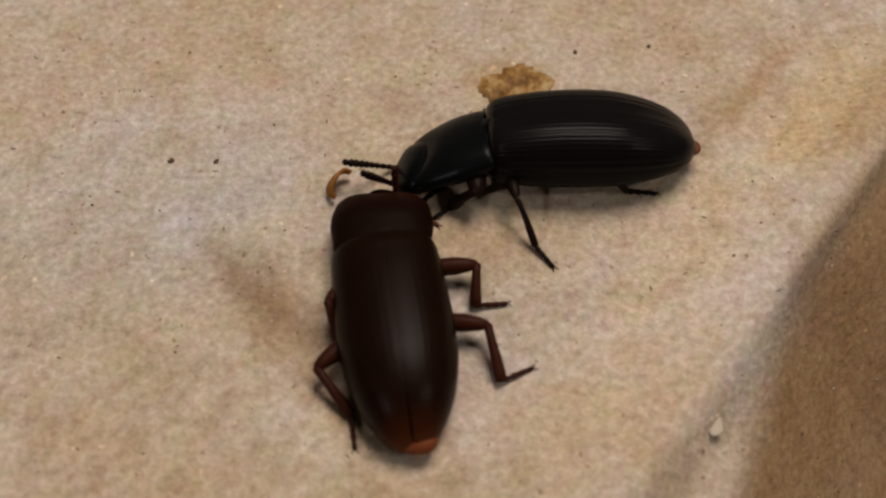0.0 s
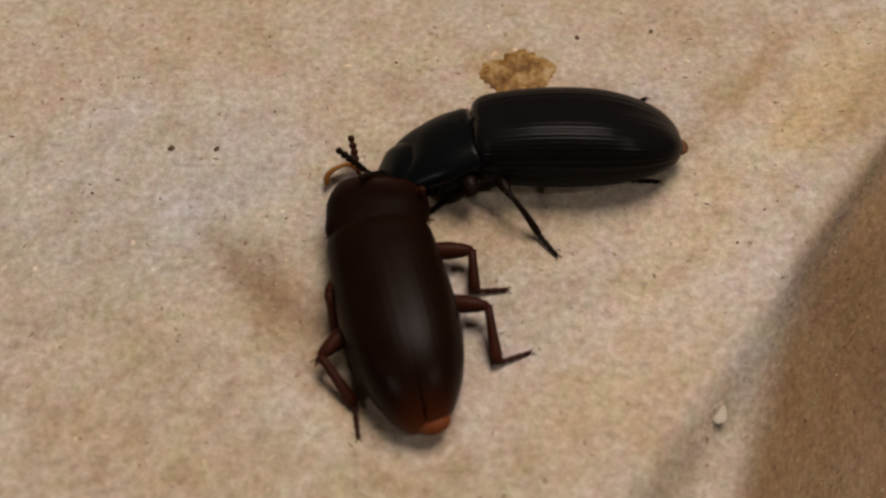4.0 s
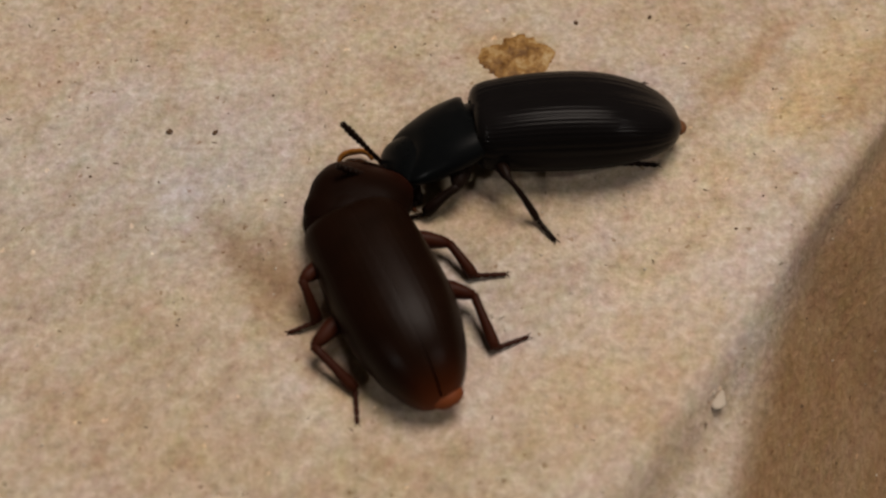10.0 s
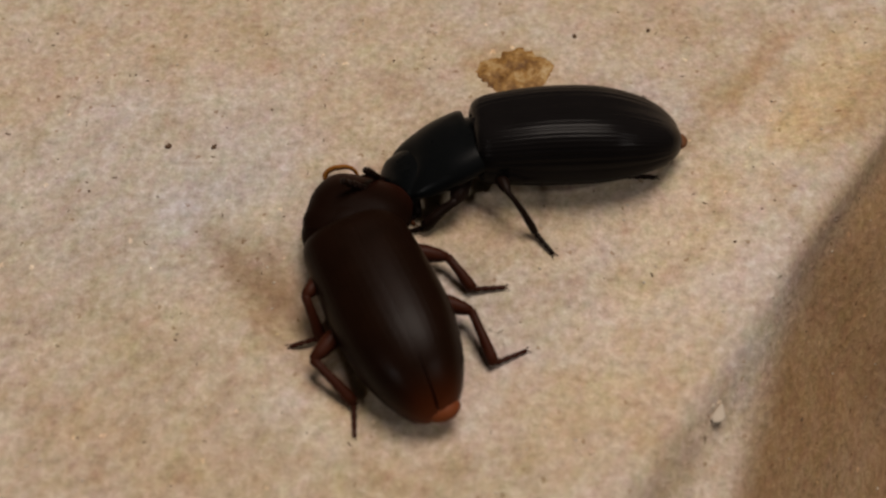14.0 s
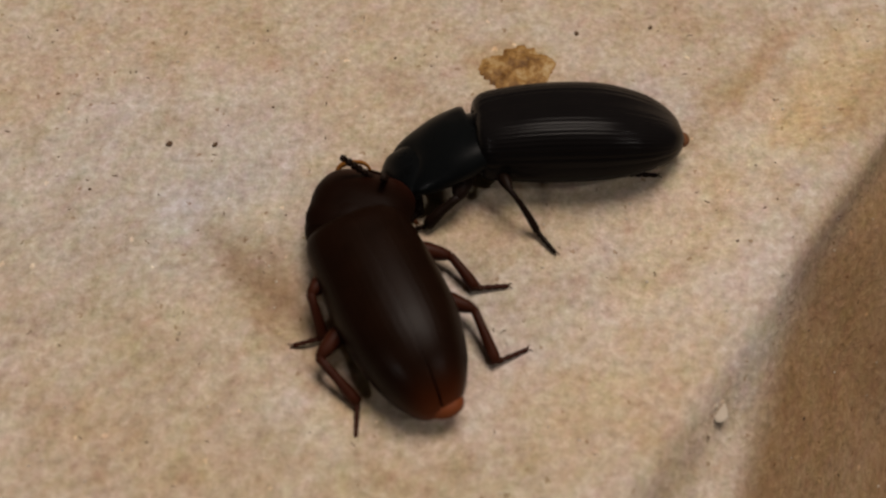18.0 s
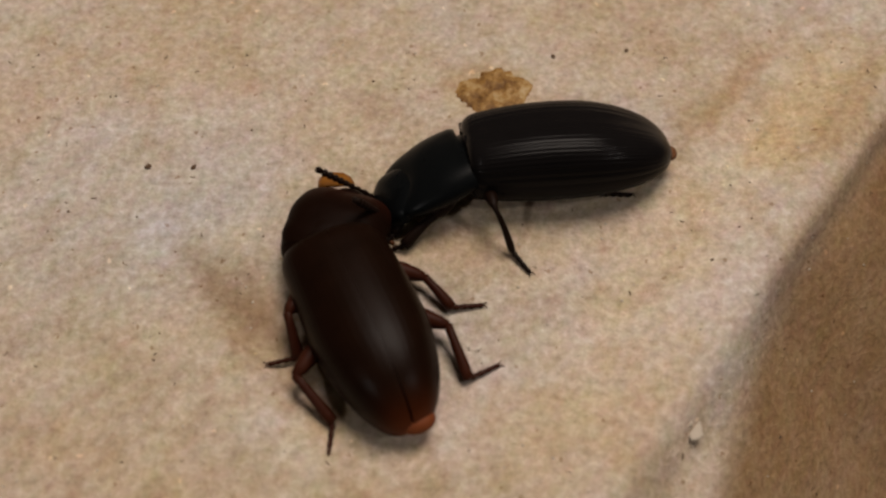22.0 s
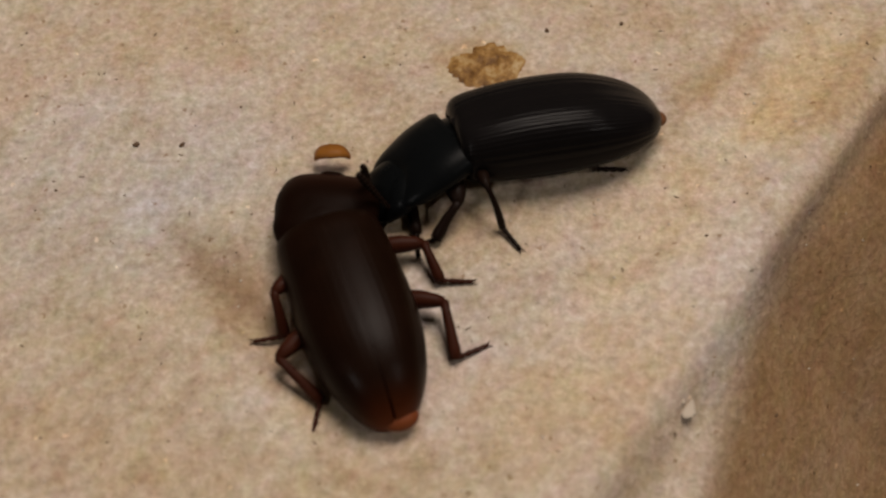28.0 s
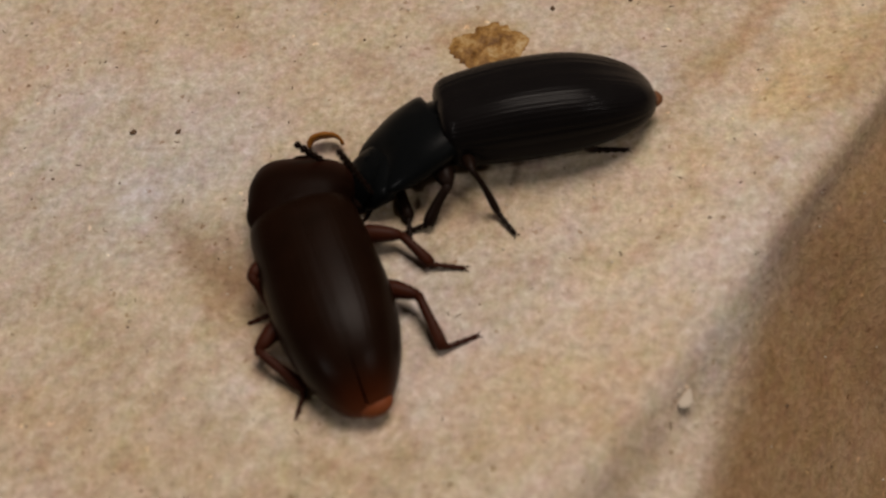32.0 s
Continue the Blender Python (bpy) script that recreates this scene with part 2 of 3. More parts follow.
ORANGE = shell_material("orange_membrane", (0.10, 0.022, 0.006), (0.21, 0.056, 0.014), 0.5, None, 0.2)
AMBER = shell_material("amber_membrane", (0.09, 0.032, 0.010), (0.17, 0.065, 0.02), 0.45)
HUSK = shell_material("thin_husk", (0.17, 0.055, 0.008), (0.36, 0.15, 0.026), 0.45, None, 0.12)
EYE = shell_material("eye_facets", (0.004, 0.004, 0.004), (0.007, 0.006, 0.006), 0.25, None, 0.06)


def stain_material():
    m, tree, shader = material("dried_stain", (0.2, 0.1, 0.03), 0.5)
    at = coords(tree)
    clots = noise_tex(tree, at, 900.0, 6.0, 0.72)
    tone = ramp(tree, clots, [(0.36, (0.085, 0.034, 0.006)), (0.46, (0.20, 0.095, 0.020)), (0.54, (0.33, 0.18, 0.050)), (0.60, (0.44, 0.29, 0.12)), (0.72, (0.55, 0.42, 0.25))])
    tree.links.new(tone, shader.inputs["Base Color"])
    shader.inputs["Specular IOR Level"].default_value = 0.2
    bump(tree, shader, clots, 0.6, 0.0002)
    return m


STAIN = stain_material()
DARK_SPECK = shell_material("dark_speck", (0.075, 0.045, 0.028), (0.17, 0.11, 0.07), 0.9, None, 0.1)
PALE_FLAKE = shell_material("pale_flake", (0.42, 0.355, 0.28), (0.60, 0.52, 0.42), 0.6, None, 0.3)


# ---- mesh helpers (lengths in millimetres) ----
def part(name, bm, mat, parent=None, label="", smooth=True):
    mesh = bpy.data.meshes.new(name)
    for v in bm.verts:
        v.co *= MM
    bmesh.ops.recalc_face_normals(bm, faces=bm.faces)
    bm.to_mesh(mesh)
    bm.free()
    for p in mesh.polygons:
        p.use_smooth = smooth
    mesh.materials.append(mat)
    ob = new(name, mesh)
    ob.parent = parent
    if label:
        ob["label"] = label
    return ob


def grid_faces(bm, rings, closed=True):
    for a, b in zip(rings, rings[1:]):
        n = len(a)
        for i in range(n if closed else n - 1):
            bm.faces.new((a[i], a[(i + 1) % n], b[(i + 1) % n], b[i]))


def smooth_at(table, u):
    """Smooth value of a small table of (u, value) at u."""
    us, vs = zip(*table)
    u = min(max(u, us[0]), us[-1])
    for k in range(len(us) - 1):
        if u <= us[k + 1]:
            h = us[k + 1] - us[k]
            f = (u - us[k]) / h
            slope = [0.0, 0.0]
            for s, j in enumerate((k, k + 1)):
                lo, hi = max(j - 1, 0), min(j + 1, len(us) - 1)
                slope[s] = (vs[hi] - vs[lo]) / (us[hi] - us[lo]) * h
            return ((2 * f**3 - 3 * f**2 + 1) * vs[k] + (f**3 - 2 * f**2 + f) * slope[0]
                    + (3 * f**2 - 2 * f**3) * vs[k + 1] + (f**3 - f**2) * slope[1])
    return vs[-1]


def loft(xs, width, top, bottom, around=40, power=0.9, relief=None):
    """A closed body along x: half width, upper and lower edge by x."""
    bm = bmesh.new()
    rings = []
    for x in xs:
        w, zt, zb = smooth_at(width, x), smooth_at(top, x), smooth_at(bottom, x)
        mid = zb + (zt - zb) * 0.42
        ring = []
        for i in range(around):
            a = 2 * math.pi * i / around
            c, s = math.cos(a), math.sin(a)
            y = w * math.copysign(abs(c) ** power, c)
            z = mid + ((zt - mid) if s > 0 else (mid - zb)) * math.copysign(abs(s) ** power, s)
            if relief:
                y, z = relief(x, a, y, z)
            ring.append(bm.verts.new((x, y, z)))
        rings.append(ring)
    grid_faces(bm, rings)
    bm.faces.new(rings[0])
    bm.faces.new(rings[-1])
    return bm


def steps(a, b, n, ends=True):
    """n + 1 places from a to b, closer together at the ends."""
    return [a + (b - a) * ((1 - math.cos(math.pi * i / n)) / 2 if ends else i / n) for i in range(n + 1)]


def tube(stations, around=10):
    """A tapered limb along x: rows of x, radius, drop."""
    bm = bmesh.new()
    rings = []
    for x, r, z in stations:
        rings.append([bm.verts.new((x, r * math.cos(2 * math.pi * i / around), z + r * math.sin(2 * math.pi * i / around))) for i in range(around)])
    grid_faces(bm, rings)
    bm.faces.new(rings[0])
    bm.faces.new(rings[-1])
    return bm


# ---- the beetles' shapes: x ahead, joint of fore and hind body at x = 0 ----
LENGTHS = {"black_beetle": 10.1, "brown_beetle": 10.12}
WIDTHS = {
    "black_beetle": [(-10.1, 0.18), (-9.98, 0.72), (-9.6, 1.34), (-9.0, 1.86), (-8.0, 2.3), (-6.5, 2.57), (-5.0, 2.62), (-3.0, 2.57), (-1.0, 2.45), (-0.3, 2.3), (0.0, 2.02), (0.1, 1.75)],
    "brown_beetle": [(-10.1, 0.2), (-9.98, 0.68), (-9.6, 1.2), (-9.0, 1.64), (-8.0, 2.12), (-6.5, 2.52), (-5.0, 2.66), (-3.0, 2.62), (-1.0, 2.5), (-0.3, 2.36), (0.0, 2.12), (0.1, 1.75)],
}
TOPS = {
    "black_beetle": [(-10.1, 0.98), (-9.9, 1.5), (-9.2, 2.12), (-8.0, 2.68), (-6.5, 3.12), (-5.0, 3.32), (-3.0, 3.36), (-1.0, 3.16), (-0.3, 2.98), (0.0, 2.74), (0.1, 2.5)],
    "brown_beetle": [(-10.1, 0.98), (-9.95, 1.5), (-9.5, 2.2), (-8.6, 2.86), (-7.4, 3.27), (-6.0, 3.44), (-3.5, 3.36), (-1.0, 3.08), (-0.3, 2.9), (0.0, 2.62), (0.1, 2.3)],
}
RIM = [(-10.1, 0.86), (-9.5, 0.98), (-8.0, 1.12), (-5.0, 1.2), (0.1, 1.3)]


def elytron(side, striae, gape, widths, tops, stretch, square):
    """One wing case: a thin arched shell with lengthwise grooves, meeting its twin at the suture."""
    bm = bmesh.new()
    xs = steps(-10.1, 0.1, 70)
    across = 84
    outer, inner = [], []
    for x in xs:
        w, zt, zr = smooth_at(widths, x), smooth_at(tops, x), smooth_at(RIM, x)
        f = min(max((x + 10.1) / 1.6, 0), 1) * min(max((0.1 - x) / 0.5, 0), 1)
        gap = 0.003 + gape * max(0.0, (-x - 7.4) / 2.7) ** 1.5
        row, under = [], []
        for i in range(across + 1):
            v = i / across
            a = math.radians(-32) + (math.pi / 2 + math.radians(32)) * v
            c, s = math.cos(a), math.sin(a)
            y = w * abs(c) ** square * (1 if s > 0 else 0.97)
            z = zr + (zt - zr) * (s ** square if s > 0 else 0.9 * s)
            n = 0.0
            if v > 0.24:
                g = (v - 0.24) / 0.76 * 12.0
                d = abs((g % 1.0) - 0.5) * 2
                n = striae * (max(0.0, d - 0.45) / 0.55) ** 1.5 * min(1, (1 - v) * 30) * (1 - 0.35 * min(max((v - 0.62) / 0.2, 0.0), 1.0))
            n += striae * 0.3 * max(0.0, 1 - (1 - v) * 28) ** 2
            length = math.hypot(c / w, s / (zt - zr)) or 1
            ny, nz = c / w / length, s / (zt - zr) / length
            y, z = y - n * f * ny, z - n * f * nz
            y = max(y, gap)
            row.append(bm.verts.new((x * stretch, side * y, z)))
            under.append((x * stretch, side * max(y - 0.14 * ny, gap * 0.9), z - 0.14 * nz))
        outer.append(row)
        inner.append(under)
    grid_faces(bm, outer, closed=False)
    low = [[bm.verts.new(p) for p in row[::6]] for row in inner]
    grid_faces(bm, low, closed=False)
    for edge_o, edge_i in ((0, 0), (across, -1)):
        rim = [bm.verts.new(row[edge_o].co) for row in outer]
        for k in range(len(xs) - 1):
            bm.faces.new((rim[k], rim[k + 1], low[k + 1][edge_i], low[k][edge_i]))
    return bm


def pronotum(broad, long, tall, collar):
    """Broad shield behind the head: rounded sides, thin flanged rim, hollowed front edge."""
    width = [(-collar - 0.01, 1.9), (-collar * 0.5, 2.2), (0.0, 2.12 + 0.14 * (collar > 0)), (0.15, 2.26), (0.9, 2.36), (1.6, 2.34), (2.3, 2.16), (2.8, 1.88 - 0.1 * (collar > 0)), (3.05, 1.68 - 0.2 * (collar > 0))]
    top = [(-collar - 0.01, 2.35), (-collar * 0.5, 2.58), (0.0, 2.6 + 0.08 * (collar > 0)), (0.2, 2.72), (1.0, 2.78), (1.8, 2.66), (2.5, 2.42), (3.05, 2.1)]
    bottom = [(-collar - 0.01, 1.1), (0.0, 0.95), (0.8, 0.72), (2.2, 0.72), (3.05, 0.95)]

    def relief(x, a, y, z):
        edge = abs(math.cos(a)) ** 14
        y *= 1 + 0.03 * edge
        dent = 0.03 * math.exp(-((x - 0.45) / 0.3) ** 2) * (math.exp(-((y - 0.95) / 0.35) ** 2) + math.exp(-((y + 0.95) / 0.35) ** 2))
        return y, z - (dent if math.sin(a) > 0 else 0)

    bm = loft(steps(-collar, 3.05, 34), width, top, bottom, 64, 0.8, relief)
    for v in bm.verts:
        side = abs(v.co.y) / 2.0
        if v.co.x > 2.0:
            v.co.x += (0.42 if collar else 0.75) * (v.co.x - 2.0) * (side ** 2 - 0.35)
        if v.co.x < 0.5 and not collar:
            v.co.x -= 0.22 * (0.5 - v.co.x) * side ** 2
        v.co.x, v.co.y = v.co.x * long, v.co.y * broad
        if v.co.z > 1.3:
            v.co.z = 1.3 + (v.co.z - 1.3) * tall
    return bm


def head_mesh(broad):
    width = [(-0.6, 1.2), (0.0, 1.32), (0.45, 1.42), (0.8, 1.34), (1.15, 1.12), (1.5, 0.95), (1.75, 0.6)]
    top = [(-0.6, 2.1), (0.0, 2.12), (0.6, 1.98), (1.2, 1.62), (1.75, 1.12)]
    bottom = [(-0.6, 0.9), (0.3, 0.72), (1.2, 0.68), (1.75, 0.78)]
    return loft(steps(-0.6, 1.75, 20), [(u, w * broad) for u, w in width], top, bottom, 48, 0.8)


def ball(x, y, z, rx, ry, rz, n=14):
    bm = bmesh.new()
    bmesh.ops.create_uvsphere(bm, u_segments=n, v_segments=n // 2 + 2, radius=1.0)
    for v in bm.verts:
        v.co = (x + rx * v.co.x, y + ry * v.co.y, z + rz * v.co.z)
    return bm


def antenna():
    """Eleven beads, the last ones thicker."""
    rows, x = [(0.0, 0.055, 0.0)], 0.0
    for k in range(11):
        step = (0.48, 0.22, 0.50, 0.38, 0.35, 0.34, 0.32, 0.32, 0.32, 0.31, 0.38)[k]
        r = (0.17, 0.13, 0.145, 0.145, 0.15, 0.16, 0.18, 0.19, 0.20, 0.20, 0.17)[k]
        rows += [(x + 0.03, r * 0.62, 0.0), (x + step * 0.35, r * 0.9, 0.0), (x + step * 0.72, r, 0.0), (x + step - 0.02, r * 0.72, 0.0)]
        x += step
    rows.append((x + 0.01, 0.02, 0.0))
    return tube(rows, 10)


def femur_mesh(length, stout):
    return tube([(x, r * stout, z) for x, r, z in [(-0.1, 0.14, 0), (0.1, 0.26, 0), (length * 0.35, 0.37, 0.03), (length * 0.65, 0.39, 0.04), (length * 0.88, 0.29, 0.02), (length, 0.19, 0), (length + 0.1, 0.05, 0)]], 14)


def tibia_mesh(length, stout):
    return tube([(x, r * stout, z) for x, r, z in [(-0.09, 0.06, 0), (0.0, 0.16, 0), (length * 0.2, 0.155, 0.06), (length * 0.5, 0.18, 0.08), (length * 0.85, 0.22, 0.03), (length, 0.2, 0), (length + 0.07, 0.06, 0)]], 12)


def tarsus_mesh(length):
    rows, x, step = [(-0.04, 0.04, 0)], 0.0, length / 4
    for k in range(4):
        rows += [(x + 0.04, 0.1, 0), (x + step * 0.7, 0.15 - 0.01 * k, -0.02), (x + step, 0.095, 0)]
        x += step
    bm = tube(rows, 8)
    for s in (-1, 1):
        claw = tube([(x - 0.02, 0.04, 0), (x + 0.12, 0.03, 0.03), (x + 0.24, 0.008, -0.05)], 6)
        for v in claw.verts:
            v.co.y += s * (v.co.x - x + 0.05) * 0.6
        mesh = bpy.data.meshes.new("claw")
        claw.to_mesh(mesh)
        claw.free()
        bm.from_mesh(mesh)
        bpy.data.meshes.remove(mesh)
    return bm


def beetle(name, label, shell, front, leg, striae, gape, legs, shield):
    """Empty at the ground under the joint of fore and hind body, with all parts under it."""
    root = tagged(new(name), label, "beetle")
    widths = WIDTHS[name]
    parts = {"root": root}
    deep = 0.4 if name == "black_beetle" else 0.0
    under = loft(steps(-9.9, 0.2, 30), [(u, max(w - 0.16, 0.03)) for u, w in widths], [(u, smooth_at(RIM, u) + 0.35) for u, _ in widths],
                 [(-10.1, 0.8), (-9.4, 0.6 - deep * 0.6), (-8.0, 0.4 - deep), (-4.0, 0.26 - deep), (0.2, 0.45 - deep * 0.5)], 36, 0.85)
    for v in under.verts:
        v.co.x *= LENGTHS[name] / 10.1
    part("abdomen", under, front, root)
    for side in (1, -1):
        part("wing_case", elytron(side, striae, gape, widths, TOPS[name], LENGTHS[name] / 10.1, shield[3]), shell, root)
    tri = loft(steps(-0.55, 0.12, 8), [(-0.55, 0.03), (0.12, 0.42)], [(-0.55, smooth_at(TOPS[name], -0.5) - 0.02), (0.12, smooth_at(TOPS[name], 0.0) - 0.02)], [(-0.55, 2.6), (0.12, 2.3)], 14)
    part("scutellum", tri, shell, root)
    broad = shield[2]
    mouth = AMBER_LEG if name == "brown_beetle" else leg
    part("mid_thorax", ball(0.1, 0, 1.45, 0.78 * broad, broad, broad * 0.6, 40), front, root)
    parts["pronotum"] = part("pronotum", pronotum(shield[0], shield[1], shield[4], 1.3 if name == "brown_beetle" else 0.0), front, root)
    parts["head"] = part("head", head_mesh(shield[5]), front, root)
    for side in (1, -1):
        part("eye", ball(0.45, side * 1.16 * shield[5], 1.2, 0.27, 0.18, 0.3), EYE, parts["head"])
        part("mandible", tube([(1.4, 0.2, 0.85), (1.75, 0.2, 0.8), (2.0, 0.12, 0.78), (2.12, 0.03, 0.78)], 8), mouth, parts["head"]).location = (0, side * 0.3 * MM, 0)
        palp = tube([(1.3, 0.06, 0.75), (1.6, 0.07, 0.6), (1.95, 0.09, 0.5), (2.2, 0.12, 0.48), (2.3, 0.03, 0.48)], 8)
        part("palp", palp, mouth, parts["head"]).location = (0, side * 0.62 * MM, 0)
        parts["antenna", side] = part("antenna", antenna(), leg, root)
    if name == "brown_beetle":
        part("tail_tip", ball(-9.82, -0.3, 1.0, 0.55, 0.8, 0.46, 20), ORANGE, root, "soft orange tip of the hind body")
    else:
        part("tail_tip", ball(-9.9, 0.15, 0.82, 0.5, 0.6, 0.3), AMBER, root, "amber soft tip of the hind body")
    part("upper_lip", ball(1.72, 0, 1.02, 0.32, 0.55, 0.16), leg, parts["head"])
    for key, (hip, pole, lf, lt, ls) in legs.items():
        stout, broad = (1.25, 1.4) if key[0] == "front" else (0.82, 0.86) if name == "black_beetle" else (1.1, 1.32)
        cover = AMBER_LEG if name == "brown_beetle" and key[0] == "front" else leg
        parts[key, "femur"] = part("femur", femur_mesh(lf, stout), cover, root)
        parts[key, "tibia"] = part("tibia", tibia_mesh(lt, broad), cover, root)
        parts[key, "tarsus"] = part("tarsus", tarsus_mesh(ls), cover, root)
    return parts


# hip, pole that the knee leans to, lengths of femur, tibia and tarsus, in the beetle's own space
def leg_set():
    legs = {}
    for side in (1, -1):
        legs["front", side] = ((1.7, side * 0.8, 0.85), (3.4, side * 4.0, 3.0), 1.9, 2.0, 1.2)
        legs["mid", side] = ((-1.2, side * 1.2, 0.8), (1.6, side * 5.5, 2.6), 3.0, 1.9, 1.5)
        legs["hind", side] = ((-3.9, side * 1.25, 0.8), (-1.4, side * 5.5, 2.6), 3.0, 2.6, 1.6)
    return legs


BLACK_LEGS, BROWN_LEGS = leg_set(), leg_set()
for side in (1, -1):
    hip, pole, *rest = BROWN_LEGS["front", side]
    BROWN_LEGS["front", side] = ((hip[0], hip[1], 0.45), (pole[0], pole[1], -1.0), *rest)
for far in ("front", "mid", "hind"):
    hip, pole, *rest = BLACK_LEGS[far, -1]
    BLACK_LEGS[far, -1] = (hip, (pole[0], pole[1], 0.7), *rest)
BLACK_LEGS["front", 1] = ((1.0, 0.9, 0.85), (-0.4, 3.6, 1.8), 1.9, 2.0, 1.1)
BLACK_LEGS["hind", 1] = (BLACK_LEGS["hind", 1][0], (-5.6, 1.9, 0.3), 1.95, 1.95, 1.5)
BROWN_LEGS["mid", 1] = (BROWN_LEGS["mid", 1][0], (0.6, 2.4, 4.0), 2.4, 2.1, 1.4)
BLACK_LEGS["mid", 1] = ((-0.75, 1.0, 0.8), (-0.4, 4.0, 2.4), 2.2, 2.5, 1.35)

# ---- the moulded pulp sheet ----


def soft_step(d, width):
    return 0.5 + 0.5 * math.tanh(d / width)


def soft_ramp(d, width):
    return width * math.log1p(math.exp(min(d / width, 40.0))) if d < 40 * width else d


def paper_height(x, y):
    """Height of the sheet, in millimetres."""
    p = Vector((x, y))
    d = (p - FOLD_AT).dot(Vector((FOLD_WAY.y, -FOLD_WAY.x)))
    f = min(d - 0.3, (p - STEEP_AT).dot(Vector((STEEP_WAY.y, -STEEP_WAY.x))))
    low = soft_step(-y - 3.0, 4.0)
    z = 0.14 * soft_ramp(d + 6.5, 1.2) - 0.30 * soft_ramp(d, 0.25) - (0.55 + 1.5 * low) * soft_step(d - 0.3 - 0.9 * low, 0.25 + 0.65 * low) - 1.05 * soft_ramp(f, 0.3)
    z -= 0.22 * math.exp(-((d - 0.8) / 0.7) ** 2) * (1 - low)
    z += (0.32 * math.exp(-((d + 1.6) / 1.1) ** 2) - 0.14 * math.exp(-((d + 4.6) / 1.0) ** 2)) * (1 - low)
    z += 0.10 * noise.noise((d * 0.42, (x + y) * 0.05, 11.0)) * soft_step(d + 9.0, 2.0)
    m = Vector((DENT_WAY.y, -DENT_WAY.x))
    e, along = (p - DENT_AT).dot(m), (p - DENT_AT).dot(DENT_WAY)
    z += 0.55 * soft_step(e - 0.2, 0.55) * math.exp(-((along - 1.5) / 6.5) ** 2) * math.exp(-max(0.0, e) / 6.0) - 0.35 * math.exp(-(e / 1.6) ** 2 - ((along - 1.0) / 6.0) ** 2)
    z += 0.16 * noise.noise((x * 0.12, y * 0.12, 3.1)) + 0.05 * noise.noise((x * 0.5, y * 0.5, 7.7))
    return z + 0.02 * noise.noise((x * 2.1, y * 2.1, 1.3))


def paper():
    bm = bmesh.new()
    xs = np.concatenate([np.linspace(-60, -26, 14), np.arange(-25.5, 30.1, 0.16), np.linspace(31, 60, 12)])
    ys = np.concatenate([np.linspace(-45, -18, 12), np.arange(-17.5, 20.1, 0.16), np.linspace(21, 55, 14)])
    rows = [[bm.verts.new((x, y, paper_height(x, y))) for x in xs] for y in ys]
    grid_faces(bm, rows, closed=False)
    skirt = bmesh.ops.extrude_edge_only(bm, edges=[e for e in bm.edges if e.is_boundary])["geom"]
    for v in skirt:
        if isinstance(v, bmesh.types.BMVert):
            v.co.z -= 1.2
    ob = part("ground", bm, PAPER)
    return tagged(ob, "crumpled beige moulded pulp board with a folded ridge", "cardboard", kind="structure")


ground = paper()

# ---- the two beetles ----
black = beetle("black_beetle", "glossy black darkling beetle with ribbed wing cases on the pulp board", BLACK, BLACK_FRONT, BLACK_LEG, 0.034, 0.0, BLACK_LEGS, (0.97, 1.17, 1.6, 0.58, 0.84, 1.2))
brown = beetle("brown_beetle", "dark red-brown darkling beetle with an orange tail end", BROWN, BROWN_FRONT, BROWN_LEG, 0.008, 0.06, BROWN_LEGS, (0.99, 0.93, 2.2, 0.84, 1.06, 0.62))


# ---- loose bits on the sheet ----
def flake_mesh():
    """A thin curled strip of husk, bent to an open arc, broad in the middle and ragged at its ends."""
    bm = bmesh.new()
    rings = []
    for i in range(25):
        u = i / 24
        a = radians(12 + 168 * u)
        half = 0.10 + 0.30 * math.sin(math.pi * u) + 0.05 * noise.noise((u * 9, 0.4, 5.0))
        thick = 0.085 + 0.07 * math.sin(math.pi * u) * u + 0.02 * noise.noise((u * 7, 2.0, 1.0))
        r = 0.80 + 0.10 * noise.noise((u * 3, 7.0, 2.0))
        ring = []
        for dr, dz in ((thick, -half), (thick, 0.0), (thick, half), (-thick, half * 0.9), (-thick * 0.6, 0.0), (-thick, -half * 0.9)):
            ring.append(bm.verts.new(((r + dr) * math.cos(a), 0.8 * (r + dr) * math.sin(a), dz)))
        rings.append(ring)
    grid_faces(bm, rings)
    bm.faces.new(rings[0])
    bm.faces.new(rings[-1])
    return bm


flake = tagged(part("husk_flake", flake_mesh(), HUSK), "curled amber husk flake held between the two beetles", "flake")


def lump(rx, ry, rz, seed, n=10):
    """A small uneven crumb, flat below."""
    bm = ball(0, 0, 0, rx, ry, rz, n)
    for v in bm.verts:
        v.co *= 1 + 0.55 * noise.noise((v.co.x * 1.4 / rx + seed, v.co.y * 1.4 / ry, v.co.z / rz))
        v.co.z = max(v.co.z, -0.3 * rz)
    return bm


